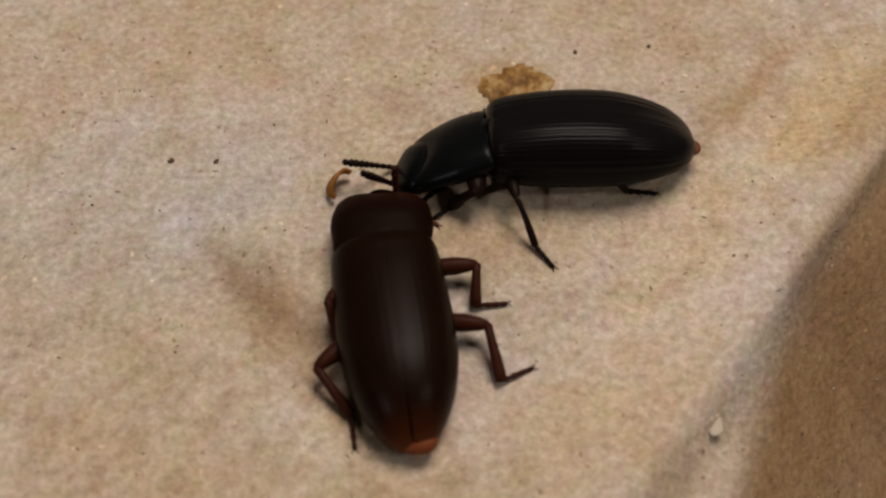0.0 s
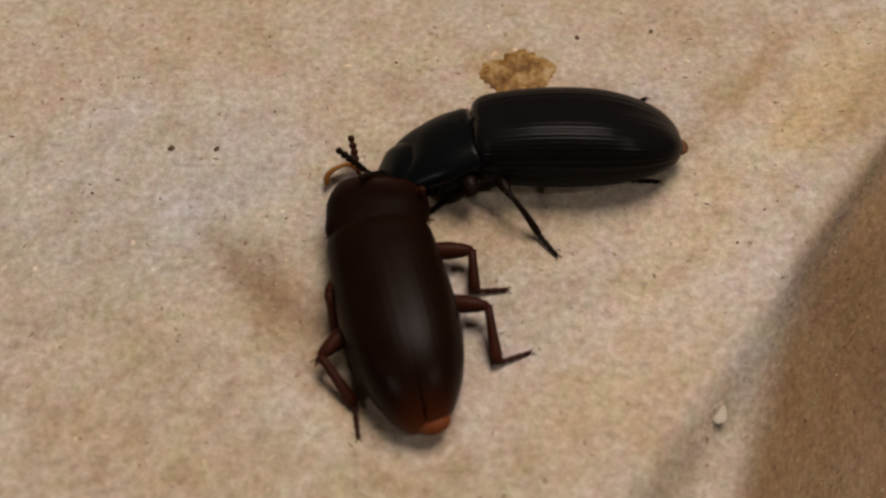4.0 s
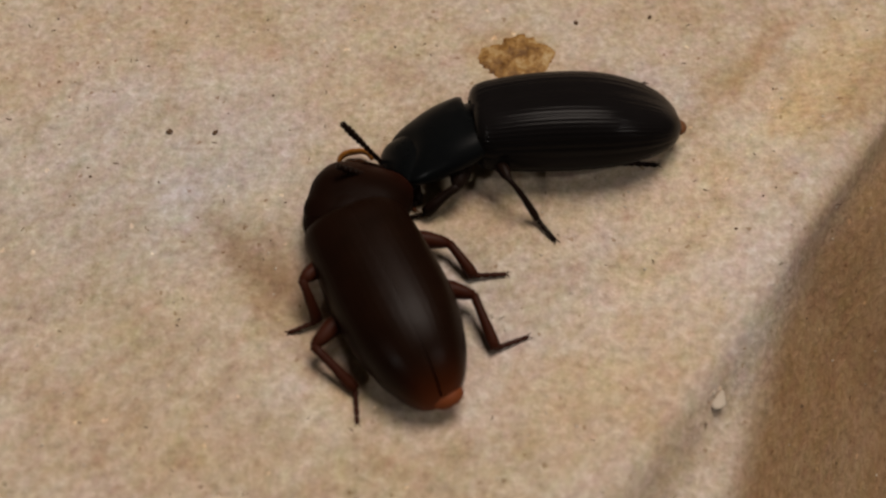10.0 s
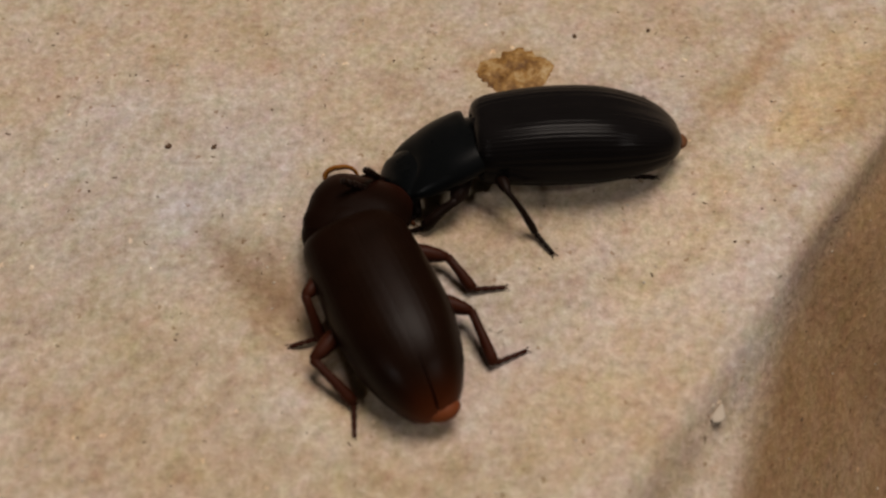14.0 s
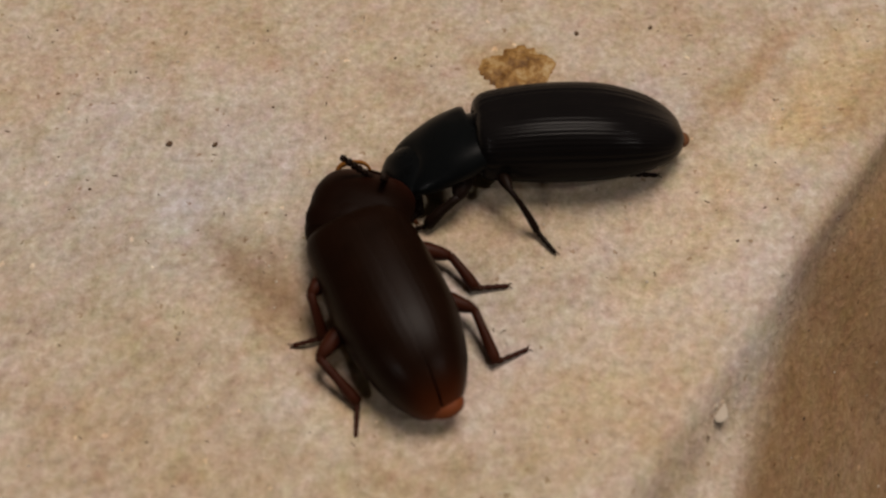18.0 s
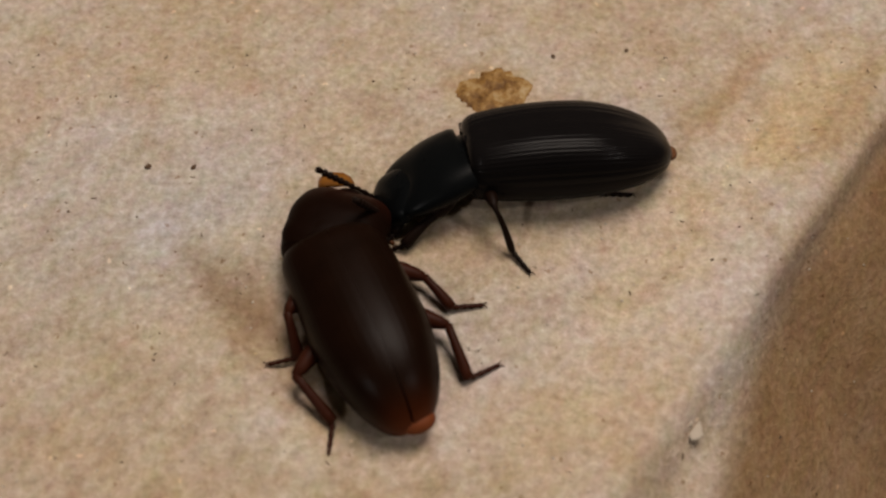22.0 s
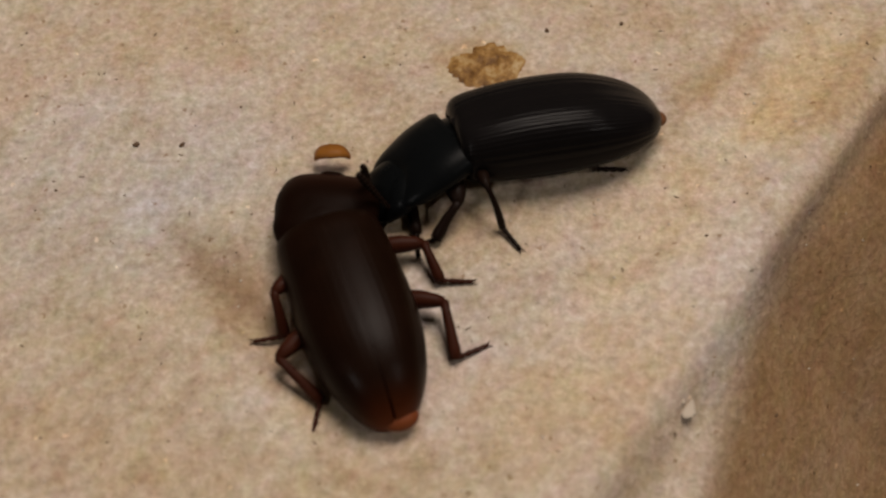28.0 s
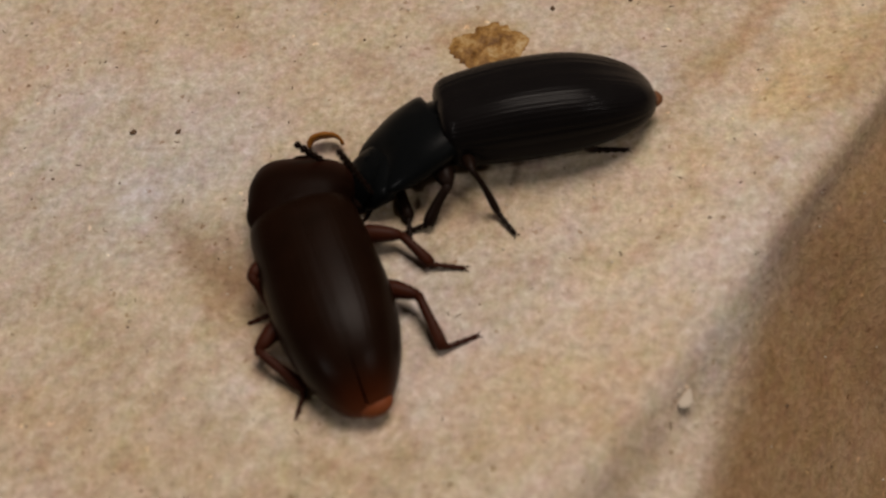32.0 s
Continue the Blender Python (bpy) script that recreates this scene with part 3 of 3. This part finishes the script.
def stain():
    """Dried food crust: a thin uneven cake with a ragged edge."""
    bm = bmesh.new()
    rows = []
    for k in range(15):
        r = k / 14
        row = []
        for i in range(72):
            a = 2 * math.pi * i / 72
            c, s_ = math.cos(a), math.sin(a)
            edge = 1 + 0.22 * noise.noise((1.7 * c, 1.7 * s_, 4.0)) + 0.16 * noise.noise((5 * c, 5 * s_, 9.0)) + 0.07 * noise.noise((13 * c, 13 * s_, 2.0))
            x, y = 1.95 * r * edge * c, 1.5 * r * edge * s_
            z = (0.05 + 0.06 * noise.noise((x * 2.2, y * 2.2, 0.5)) + 0.04 * noise.noise((x * 5, y * 5, 3.5))) * (1 - r**4) - 0.03 * r**6
            row.append(bm.verts.new((x, y, z)))
        rows.append(row)
    grid_faces(bm, rows)
    bmesh.ops.remove_doubles(bm, verts=bm.verts, dist=1e-5)
    return bm


def on_paper(name, bm, mat, x, y, lift, turn, label, category, group=""):
    ob = tagged(part(name, bm, mat), label, category, group)
    ob.matrix_world = pose(x * MM, y * MM, (paper_height(x, y) + lift) * MM, 0, 0, turn)
    return ob


on_paper("food_crust", stain(), STAIN, 3.68, 9.85, 0.03, 12, "dried amber-brown food crust stuck on the board", "crust")
SPECKS = [
    (-13.61, 5.16, 0.17),
    (-11.34, 5.09, 0.16),
    (10.90, 12.65, 0.13),
    (16.93, -7.69, 0.11),
    (6.97, 12.22, 0.15),
    (-20.16, 12.36, 0.08),
    (-9.21, 12.41, 0.09),
    (-15.75, 9.62, 0.08),
    (-8.63, 7.39, 0.08),
    (-17.16, 2.50, 0.10),
    (-13.83, 2.21, 0.08),
    (-7.65, 1.02, 0.07),
    (15.12, 0.96, 0.08),
    (15.77, 1.39, 0.07),
    (13.59, -0.83, 0.10),
    (16.71, 7.78, 0.09),
    (-12.09, -5.68, 0.09),
    (-12.92, -10.54, 0.07),
    (17.30, -3.91, 0.07),
    (-2.52, 10.60, 0.10),
    (-0.68, 10.02, 0.09),
    (-10.80, 6.24, 0.05),
    (-6.00, 9.35, 0.07),
]
for k, (x, y, size) in enumerate(SPECKS):
    size *= 1.0 if size > 0.12 else 0.8
    on_paper("dark_speck", lump(size, size * (0.6 + 0.4 * random.random()), size * 0.45, k * 3.7), DARK_SPECK, x, y, size * 0.1, random.uniform(0, 180),
             "tiny dark brown speck on the board", "speck", "specks on the board")
GLINTS = [
    (-13.68, 10.26, 0.09),
    (-7.04, 6.47, 0.08),
    (-7.91, -2.55, 0.08),
    (-11.98, -0.81, 0.09),
    (8.60, 0.76, 0.09),
    (11.73, -8.85, 0.13),
    (12.55, -4.62, 0.08),
    (-15.06, -0.10, 0.07),
    (-4.18, 13.10, 0.08),
    (18.74, 5.63, 0.08),
    (6.45, 10.08, 0.06),
]
for k, (x, y, size) in enumerate(GLINTS):
    on_paper("pale_grain", lump(size, size * 0.7, size * 0.5, k * 2.3 + 50), PALE_FLAKE, x, y, size * 0.1, random.uniform(0, 180),
             "tiny pale grain stuck to the board", "grain", "pale grains on the board")
on_paper("pale_flake", lump(0.42, 0.5, 0.035, 71.0, 16), PALE_FLAKE, 11.9, -9.0, 0.02, 20, "thin pale grey flake lying on the fold", "flake")


def scattered(count, seed, build):
    """Many tiny bits over the near part of the sheet, joined into one mesh."""
    rng = random.Random(seed)
    bm = bmesh.new()
    for k in range(count):
        x, y, turn = rng.uniform(-23, 24), rng.uniform(-15, 14), rng.uniform(0, 2 * math.pi)
        bit = build(rng)
        z = paper_height(x, y)
        for v in bit.verts:
            v.co = Vector((x + v.co.x * math.cos(turn) - v.co.y * math.sin(turn), y + v.co.x * math.sin(turn) + v.co.y * math.cos(turn), z + v.co.z))
        mesh = bpy.data.meshes.new("bit")
        bit.to_mesh(mesh)
        bit.free()
        bm.from_mesh(mesh)
        bpy.data.meshes.remove(mesh)
    return bm


def fibre_bit(rng):
    length, r, bow = rng.uniform(0.10, 0.30), rng.uniform(0.018, 0.034), rng.uniform(-0.05, 0.05)
    bit = tube([(length * u, r * (1 - 0.5 * abs(2 * u - 1)), 0.015) for u in (0.0, 0.25, 0.5, 0.75, 1.0)], 5)
    for v in bit.verts:
        v.co.y += bow * (1 - (2 * v.co.x / length - 1) ** 2)
    return bit


def crumb_bit(rng):
    size = rng.uniform(0.035, 0.085)
    return lump(size, size * rng.uniform(0.6, 1.0), size * 0.6, rng.uniform(0, 90), 8)


tagged(part("fibre_flecks", scattered(110, 5, fibre_bit), DARK_SPECK), "short dark fibre flecks lying in the pulp board", "fibres", kind="stuff")
tagged(part("pulp_crumbs", scattered(150, 9, crumb_bit), PALE_FLAKE), "tiny pale crumbs of pulp on the board", "crumbs", kind="stuff")

# ---- what moves ----
BLACK_WAY = [
    (0, 2.22, 4.41, 0.45, 182.6, 20.0, 0.0, 1.0, 18.0),
    (1, 2.05, 4.24, 0.45, 180.6, 20.0, 0.0, 4.0, 18.0),
    (2.5, 2.04, 4.39, 0.45, 179.7, 20.0, 0.0, 6.1, 18.0),
    (4.5, 1.16, 3.63, 0.45, 183.3, 20.0, 0.0, 6.9, 18.0),
    (5, 1.11, 3.62, 0.45, 184.5, 20.0, 0.0, 13.1, 18.0),
    (5.5, 1.18, 3.62, 0.45, 184.5, 20.0, 0.0, 15.3, 18.0),
    (6, 1.22, 3.76, 0.45, 184.4, 20.0, 0.0, 13.5, 18.0),
    (7, 1.38, 3.79, 0.45, 183.5, 20.0, 0.0, 15.3, 18.0),
    (9, 1.35, 3.77, 0.45, 184.3, 20.0, 0.0, 14.8, 18.0),
    (10, 1.39, 3.62, 0.45, 184.7, 20.0, 0.0, 12.9, 18.0),
    (13, 1.43, 3.62, 0.45, 184.5, 20.0, 0.0, 12.8, 18.0),
    (15, 1.56, 3.60, 0.45, 184.5, 20.0, 0.0, 13.9, 18.0),
    (17.5, 1.33, 3.74, 0.45, 183.8, 20.0, 0.0, 15.5, 18.0),
    (19, 1.81, 3.79, 0.45, 183.6, 20.0, 0.0, 12.5, 18.0),
    (22, 2.17, 3.72, 0.45, 186.2, 20.0, 0.0, 12.1, 18.0),
    (23, 2.19, 3.57, 0.45, 188.0, 20.0, 0.0, 10.3, 18.0),
    (24, 2.22, 3.62, 0.45, 188.4, 20.0, 0.0, 8.8, 18.0),
    (25.5, 2.53, 4.16, 0.45, 184.3, 20.0, 0.0, 27.9, 18.0),
    (27.5, 2.14, 3.73, 0.45, 187.1, 20.0, 0.0, 25.5, 18.0),
    (28, 2.15, 3.32, 0.45, 191.7, 20.0, 0.0, 17.2, 18.0),
    (30, 2.16, 3.32, 0.45, 192.4, 20.0, 0.0, 20.4, 18.0),
    (31, 1.82, 3.23, 0.45, 191.5, 20.0, 0.0, 16.4, 18.0),
    (32, 1.74, 3.26, 0.45, 191.4, 20.0, 0.0, 18.8, 18.0),
]
BROWN_WAY = [
    (0, -2.83, -0.73, 0.00, 98.9, 0.0, 0.0, -6.0, 9.0),
    (1, -2.90, -0.67, 0.00, 98.6, 0.0, 0.0, -6.0, 9.0),
    (2.5, -2.91, -0.70, 0.00, 99.5, 0.0, 0.0, -10.0, 9.0),
    (4.5, -3.35, -0.52, 0.00, 104.8, 0.0, 0.8, -20.0, 9.8),
    (5, -3.88, -0.80, 0.00, 112.4, 0.0, 1.0, -34.5, 10.0),
    (5.5, -3.96, -0.49, 0.00, 112.2, 0.0, 1.0, -38.4, 10.0),
    (7, -4.09, -0.55, 0.00, 113.6, 0.0, 1.0, -40.7, 10.0),
    (10, -4.44, -0.76, 0.00, 114.7, 0.0, 1.0, -40.7, 10.0),
    (13, -4.55, -0.65, 0.00, 114.3, 0.0, 1.0, -40.7, 10.0),
    (15, -4.28, -0.68, 0.00, 114.0, 0.0, 1.0, -40.7, 10.0),
    (17.5, -4.40, -0.47, 0.00, 114.5, 0.0, 1.0, -39.9, 10.0),
    (19, -4.34, -0.54, 0.00, 112.5, 0.0, 1.0, -39.9, 10.0),
    (22, -4.40, -0.31, 0.00, 113.3, 0.0, 1.0, -39.9, 10.0),
    (24, -4.67, -0.29, 0.00, 113.9, 0.0, 1.0, -37.6, 10.0),
    (25.5, -4.10, -0.70, 0.00, 109.9, 0.0, -1.0, -26.7, 9.0),
    (27.5, -4.00, -0.69, 0.00, 109.3, 0.0, -1.0, -24.3, 9.0),
    (30, -4.09, -0.69, 0.00, 110.6, 0.0, -1.0, -24.3, 9.0),
    (31, -4.17, -0.64, 0.00, 111.1, 0.0, -1.0, -23.6, 9.0),
    (32, -4.65, -0.65, 0.00, 111.1, 0.0, -1.0, -22.0, 9.0),
]
# feet on the sheet: seconds, heel x, y, toe x, y
BLACK_FEET = {
    ('mid', 1): [(0, 4.35, -0.10, 5.20, -1.20), (32, 4.20, -0.10, 5.00, -1.20)],
    ('mid', -1): [(0, 3.60, 7.40, 4.80, 7.80), (32, 3.60, 6.90, 4.80, 7.30)],
    ('hind', 1): [(0, 8.90, 3.10, 10.40, 3.05), (32, 8.70, 3.25, 10.20, 3.30)],
    ('hind', -1): [(0, 8.80, 7.40, 10.00, 8.10), (32, 8.80, 7.00, 10.00, 7.70)],
    ('front', 1): [(0, 0.40, 2.20, -0.50, 1.60), (2.5, 0.40, 2.20, -0.50, 1.60), (4.5, 0.10, 1.80, -0.90, 1.10), (6, -0.93, 0.22, -1.65, 0.12), (24, -0.93, 0.22, -1.65, 0.12), (25.5, 1.07, -0.66, 0.20, -0.89), (32, 1.07, -0.66, 0.20, -0.89)],
    ('front', -1): [(0, 0.00, 3.40, -0.70, 2.90), (2.5, 0.00, 3.40, -0.70, 2.90), (6, -1.36, 0.92, -1.87, 0.44), (24, -1.36, 0.92, -1.87, 0.44), (25.5, 0.16, -0.30, 0.26, -1.32), (32, 0.16, -0.30, 0.26, -1.32)],
}
BROWN_FEET = {
    ('mid', -1): [(0, 1.45, -3.30, 3.10, -3.10), (2.5, 1.40, -3.30, 3.10, -3.10), (4.5, 1.25, -3.15, 2.90, -3.00), (24, 1.30, -3.10, 2.85, -2.90), (25.5, 1.25, -2.90, 2.90, -2.85), (32, 1.25, -2.75, 2.75, -2.90)],
    ('hind', -1): [(0, 2.55, -7.20, 4.05, -6.45), (2.5, 2.55, -7.20, 4.05, -6.45), (4.5, 2.15, -6.80, 3.60, -6.25), (15, 2.15, -6.95, 3.50, -6.30), (24, 1.95, -6.75, 3.15, -6.10), (32, 1.90, -6.95, 3.10, -6.40)],
    ('mid', 1): [(0, -4.75, -5.25, -5.80, -6.60), (4.5, -4.90, -5.50, -6.00, -6.60), (5, -5.10, -6.00, -6.00, -6.60), (5.5, -6.00, -5.20, -7.10, -5.90), (15, -5.60, -5.50, -7.00, -5.90), (30, -5.70, -5.50, -7.20, -5.75), (31, -6.70, -3.80, -7.70, -4.20), (32, -5.56, -4.96, -6.46, -5.21)],
    ('hind', 1): [(0, -4.05, -8.75, -3.90, -9.85), (32, -3.95, -8.70, -4.10, -9.40)],
    ('front', -1): [(0, -1.20, 1.90, -0.50, 1.40), (2.5, -1.20, 1.90, -0.50, 1.40), (5.5, -2.10, 1.45, -1.55, 0.70), (32, -2.10, 1.45, -1.55, 0.70)],
    ('front', 1): [(0, -4.60, 0.30, -4.90, 0.80), (5.5, -4.90, 0.60, -4.70, 1.30), (32, -4.90, 0.60, -4.70, 1.30)],
}
# where the tips of the feelers point: seconds, x, y, z
BLACK_FEELERS = {
    -1: [(0, -4.81, 3.50, 2.13), (1, -4.46, 3.66, 2.89), (2, -3.26, 2.24, 2.82), (4.5, -3.75, 1.95, 1.86), (5, -3.42, 1.48, 2.27), (5.5, -4.71, 3.16, 2.07), (6, -4.75, 2.55, 3.58), (7, -4.73, 2.99, 1.75), (8, -3.99, 1.85, 2.05), (9, -4.01, 1.68, 1.91), (9.5, -5.06, 4.38, 1.30), (10, -4.83, 3.16, 3.46), (11, -4.52, 2.31, 3.56), (12, -4.12, 1.79, 3.58), (13, -4.06, 1.86, 3.62), (14, -3.63, 1.27, 3.53), (15, -3.01, 0.70, 3.35), (18, -2.93, 0.86, 3.40), (18.5, -3.56, 3.18, 2.58), (19, -5.18, 2.58, 2.80), (20, -5.67, 4.75, 1.61), (21, -5.51, 3.25, 2.09), (22, -5.01, 3.08, 2.63), (23, -5.04, 3.14, 2.50), (24, -4.57, 2.76, 2.92), (25, -3.67, 1.23, 3.43), (25.5, -3.65, 3.94, 1.69), (27.5, -1.91, 2.93, 3.28), (28, -2.14, 0.92, 4.01), (29, -2.32, 0.45, 3.93), (29.5, -1.60, 3.61, 2.70), (30, -4.32, 3.87, 2.25), (30.5, -3.86, 4.57, 2.75), (31, -3.42, 4.99, 2.88), (31.5, -4.83, 4.42, 1.48), (32, -4.72, 1.83, 3.30)],
    1: [(0, -3.78, 1.87, 3.53), (1, -3.78, 1.80, 3.75), (2, -3.55, 2.53, 2.48), (4.5, -4.35, 2.23, 2.59), (5, -3.76, 1.16, 3.05), (5.5, -3.73, 1.00, 2.97), (6, -3.59, 0.88, 2.94), (9, -3.99, 1.09, 2.41), (13, -3.92, 0.87, 2.36), (15, -3.60, 1.02, 2.72), (17.5, -4.03, 1.91, 2.56), (19, -3.64, 1.58, 2.48), (20, -3.95, 2.57, 1.59), (22, -3.10, 0.38, 4.03), (23, -3.38, 0.61, 3.93), (24, -3.59, 0.63, 3.74), (25, -2.80, 0.41, 4.08), (25.5, -2.62, 2.09, 1.79), (28, -2.32, 0.19, 4.45), (30, -2.26, 0.25, 4.47), (30.5, -2.67, 0.42, 4.38), (31, -2.54, 0.48, 4.51), (31.5, -2.58, 0.19, 4.51), (32, -2.51, 0.47, 4.56)],
}
BROWN_FEELERS = {
    -1: [(0, -2.29, 2.34, 1.78), (2.5, -2.29, 2.56, 1.86), (4.5, -1.60, 1.00, 0.80), (5.5, -2.90, -2.50, 0.50), (32, -2.90, -2.50, 0.50)],
    1: [(0, -4.40, -2.00, 0.50), (2.5, -4.40, -2.00, 0.50), (3.2, -7.00, 1.20, 0.80), (3.9, -5.20, 4.60, 1.40), (4.5, -2.75, 4.56, 1.28), (5, -3.15, 5.14, 1.62), (5.5, -3.40, 4.95, 1.44), (6, -3.93, 5.80, 2.00), (7, -2.23, 4.76, 1.30), (8, -2.34, 5.11, 1.39), (8.5, -0.90, 2.60, 1.20), (9, -2.20, -1.00, 0.50), (32, -2.20, -1.00, 0.50)],
}
FLAKE_WAY = [
    (0, -4.86, 3.32, 0.40, 30, 0, 60),
    (1, -4.50, 3.94, 0.40, 30, 0, 60),
    (2, -4.33, 3.75, 0.40, 30, 0, 45),
    (5, -5.21, 2.85, 0.40, 35, 0, 25),
    (6, -4.83, 3.10, 0.40, 30, 0, 20),
    (8, -4.71, 3.09, 0.40, 50, 0, 10),
    (9, -4.76, 2.83, 0.40, 30, 0, 15),
    (10, -4.31, 2.96, 0.40, 25, 0, 5),
    (12, -4.71, 2.86, 0.40, 28, 0, 5),
    (13, -4.86, 3.15, 0.40, 28, 0, 5),
    (15, -4.95, 2.56, 0.40, 30, 0, 0),
    (18, -4.42, 3.04, 0.40, 30, 0, 0),
    (19, -4.19, 3.25, 0.40, 40, 0, 0),
    (20, -4.05, 4.10, 0.40, 85, 0, 0),
    (22, -4.17, 3.57, 0.40, 90, 0, 0),
    (24, -4.54, 3.38, 0.40, 85, 0, 0),
    (25, -4.66, 3.09, 0.40, 85, 0, 0),
    (25.5, -4.39, 3.66, 0.40, 50, 0, 5),
    (28, -3.85, 3.84, 0.40, 85, 0, 0),
    (28.5, -4.13, 3.74, 0.40, 80, 0, 0),
    (29, -4.17, 3.52, 0.40, 55, 0, 0),
    (29.5, -4.13, 3.68, 0.40, 40, 0, 0),
    (30, -4.18, 3.59, 0.40, 40, 0, 0),
    (30.5, -4.29, 3.62, 0.40, 25, 0, 0),
    (31, -4.38, 3.58, 0.40, 25, 0, 0),
    (31.5, -4.14, 3.42, 0.40, 25, 0, 0),
    (32, -3.89, 3.64, 0.40, 25, 0, 0),
]


def at_time(rows, t):
    """The row at t seconds, with an even ease between rows."""
    if t <= rows[0][0]:
        return list(rows[0][1:])
    for a, b in zip(rows, rows[1:]):
        if t <= b[0]:
            f = (t - a[0]) / (b[0] - a[0])
            f = f * f * (3 - 2 * f)
            return [p + (q - p) * f for p, q in zip(a[1:], b[1:])]
    return list(rows[-1][1:])


def aimed(a, b, up=(0, 0, 1)):
    """Pose at a, in millimetres, whose x axis points to b."""
    x = (Vector(b) - Vector(a)).normalized()
    y = Vector(up).cross(x).normalized()
    z = x.cross(y)
    m = Matrix((x, y, z)).transposed().to_4x4()
    m.translation = Vector(a) * MM
    return m


def knee_at(hip, ankle, pole, lf, lt):
    d = ankle - hip
    far = min(max(d.length, abs(lf - lt) + 0.05), lf + lt - 0.02)
    way = d.normalized()
    side = pole - hip
    side = (side - way * side.dot(way)).normalized()
    a = (lf * lf - lt * lt + far * far) / (2 * far)
    return hip + way * a + side * math.sqrt(max(lf * lf - a * a, 0.0))


def move_beetle(parts, way, feet, feelers, legs, pitch_head):
    times = sorted({r[0] for r in way} | {r[0] for rows in feet.values() for r in rows} | {r[0] for rows in feelers.values() for r in rows})
    keys = {}
    for t in times:
        x, y, z, yaw, roll, pitch, bend, nod = at_time(way, t)
        body = pose(x, y, z, roll, pitch, yaw)
        back = body.inverted()
        keys.setdefault("root", []).append((t, Matrix.LocRotScale(body.translation * MM, body.to_quaternion(), None)))
        fore = pose(0, min(0.0, bend + 28.0) * 0.018, 1.6, 0, nod, bend) @ pose(0, 0, -1.6)
        keys.setdefault("pronotum", []).append((t, Matrix.LocRotScale(fore.translation * MM, fore.to_quaternion(), None)))
        neck_x, neck_z = (2.7, 1.32) if pitch_head > 20 else (3.55, 1.4)
        skull = fore @ pose(neck_x, 0, neck_z, 0, pitch_head, bend * (0.1 if pitch_head > 20 else 0.35)) @ pose(0, 0, -1.4)
        keys.setdefault("head", []).append((t, Matrix.LocRotScale(skull.translation * MM, skull.to_quaternion(), None)))
        for side in (1, -1):
            base = skull @ Vector((1.3, side * 0.7, 0.2) if pitch_head > 20 else (1.05, side * 0.88, 1.05))
            tip = back @ Vector(at_time(feelers[side], t))
            keys.setdefault(("antenna", side), []).append((t, aimed(base, tip)))
        for key, (hip, pole, lf, lt, ls) in legs.items():
            hip, pole = Vector(hip), Vector(pole)
            if key[0] == "front":
                hip, pole = fore @ hip, fore @ pole
            hx, hy, tx, ty = at_time(feet[key], t)
            ankle = back @ Vector((hx, hy, paper_height(hx, hy) + 0.3))
            toe = back @ Vector((tx, ty, paper_height(tx, ty) + 0.1))
            knee = knee_at(hip, ankle, pole, lf, lt)
            ankle = knee + (ankle - knee).normalized() * lt
            for name, a, b in (("femur", hip, knee), ("tibia", knee, ankle), ("tarsus", ankle, toe)):
                keys.setdefault((key, name), []).append((t, aimed(a, b)))
    for key, rows in keys.items():
        walk(parts[key], rows)


def motions():
    move_beetle(black, BLACK_WAY, BLACK_FEET, BLACK_FEELERS, BLACK_LEGS, 6)
    move_beetle(brown, BROWN_WAY, BROWN_FEET, BROWN_FEELERS, BROWN_LEGS, 48)
    walk(flake, [(t, pose(x * MM, y * MM, z * MM, rx, ry, rz)) for t, x, y, z, rx, ry, rz in FLAKE_WAY])


motions()
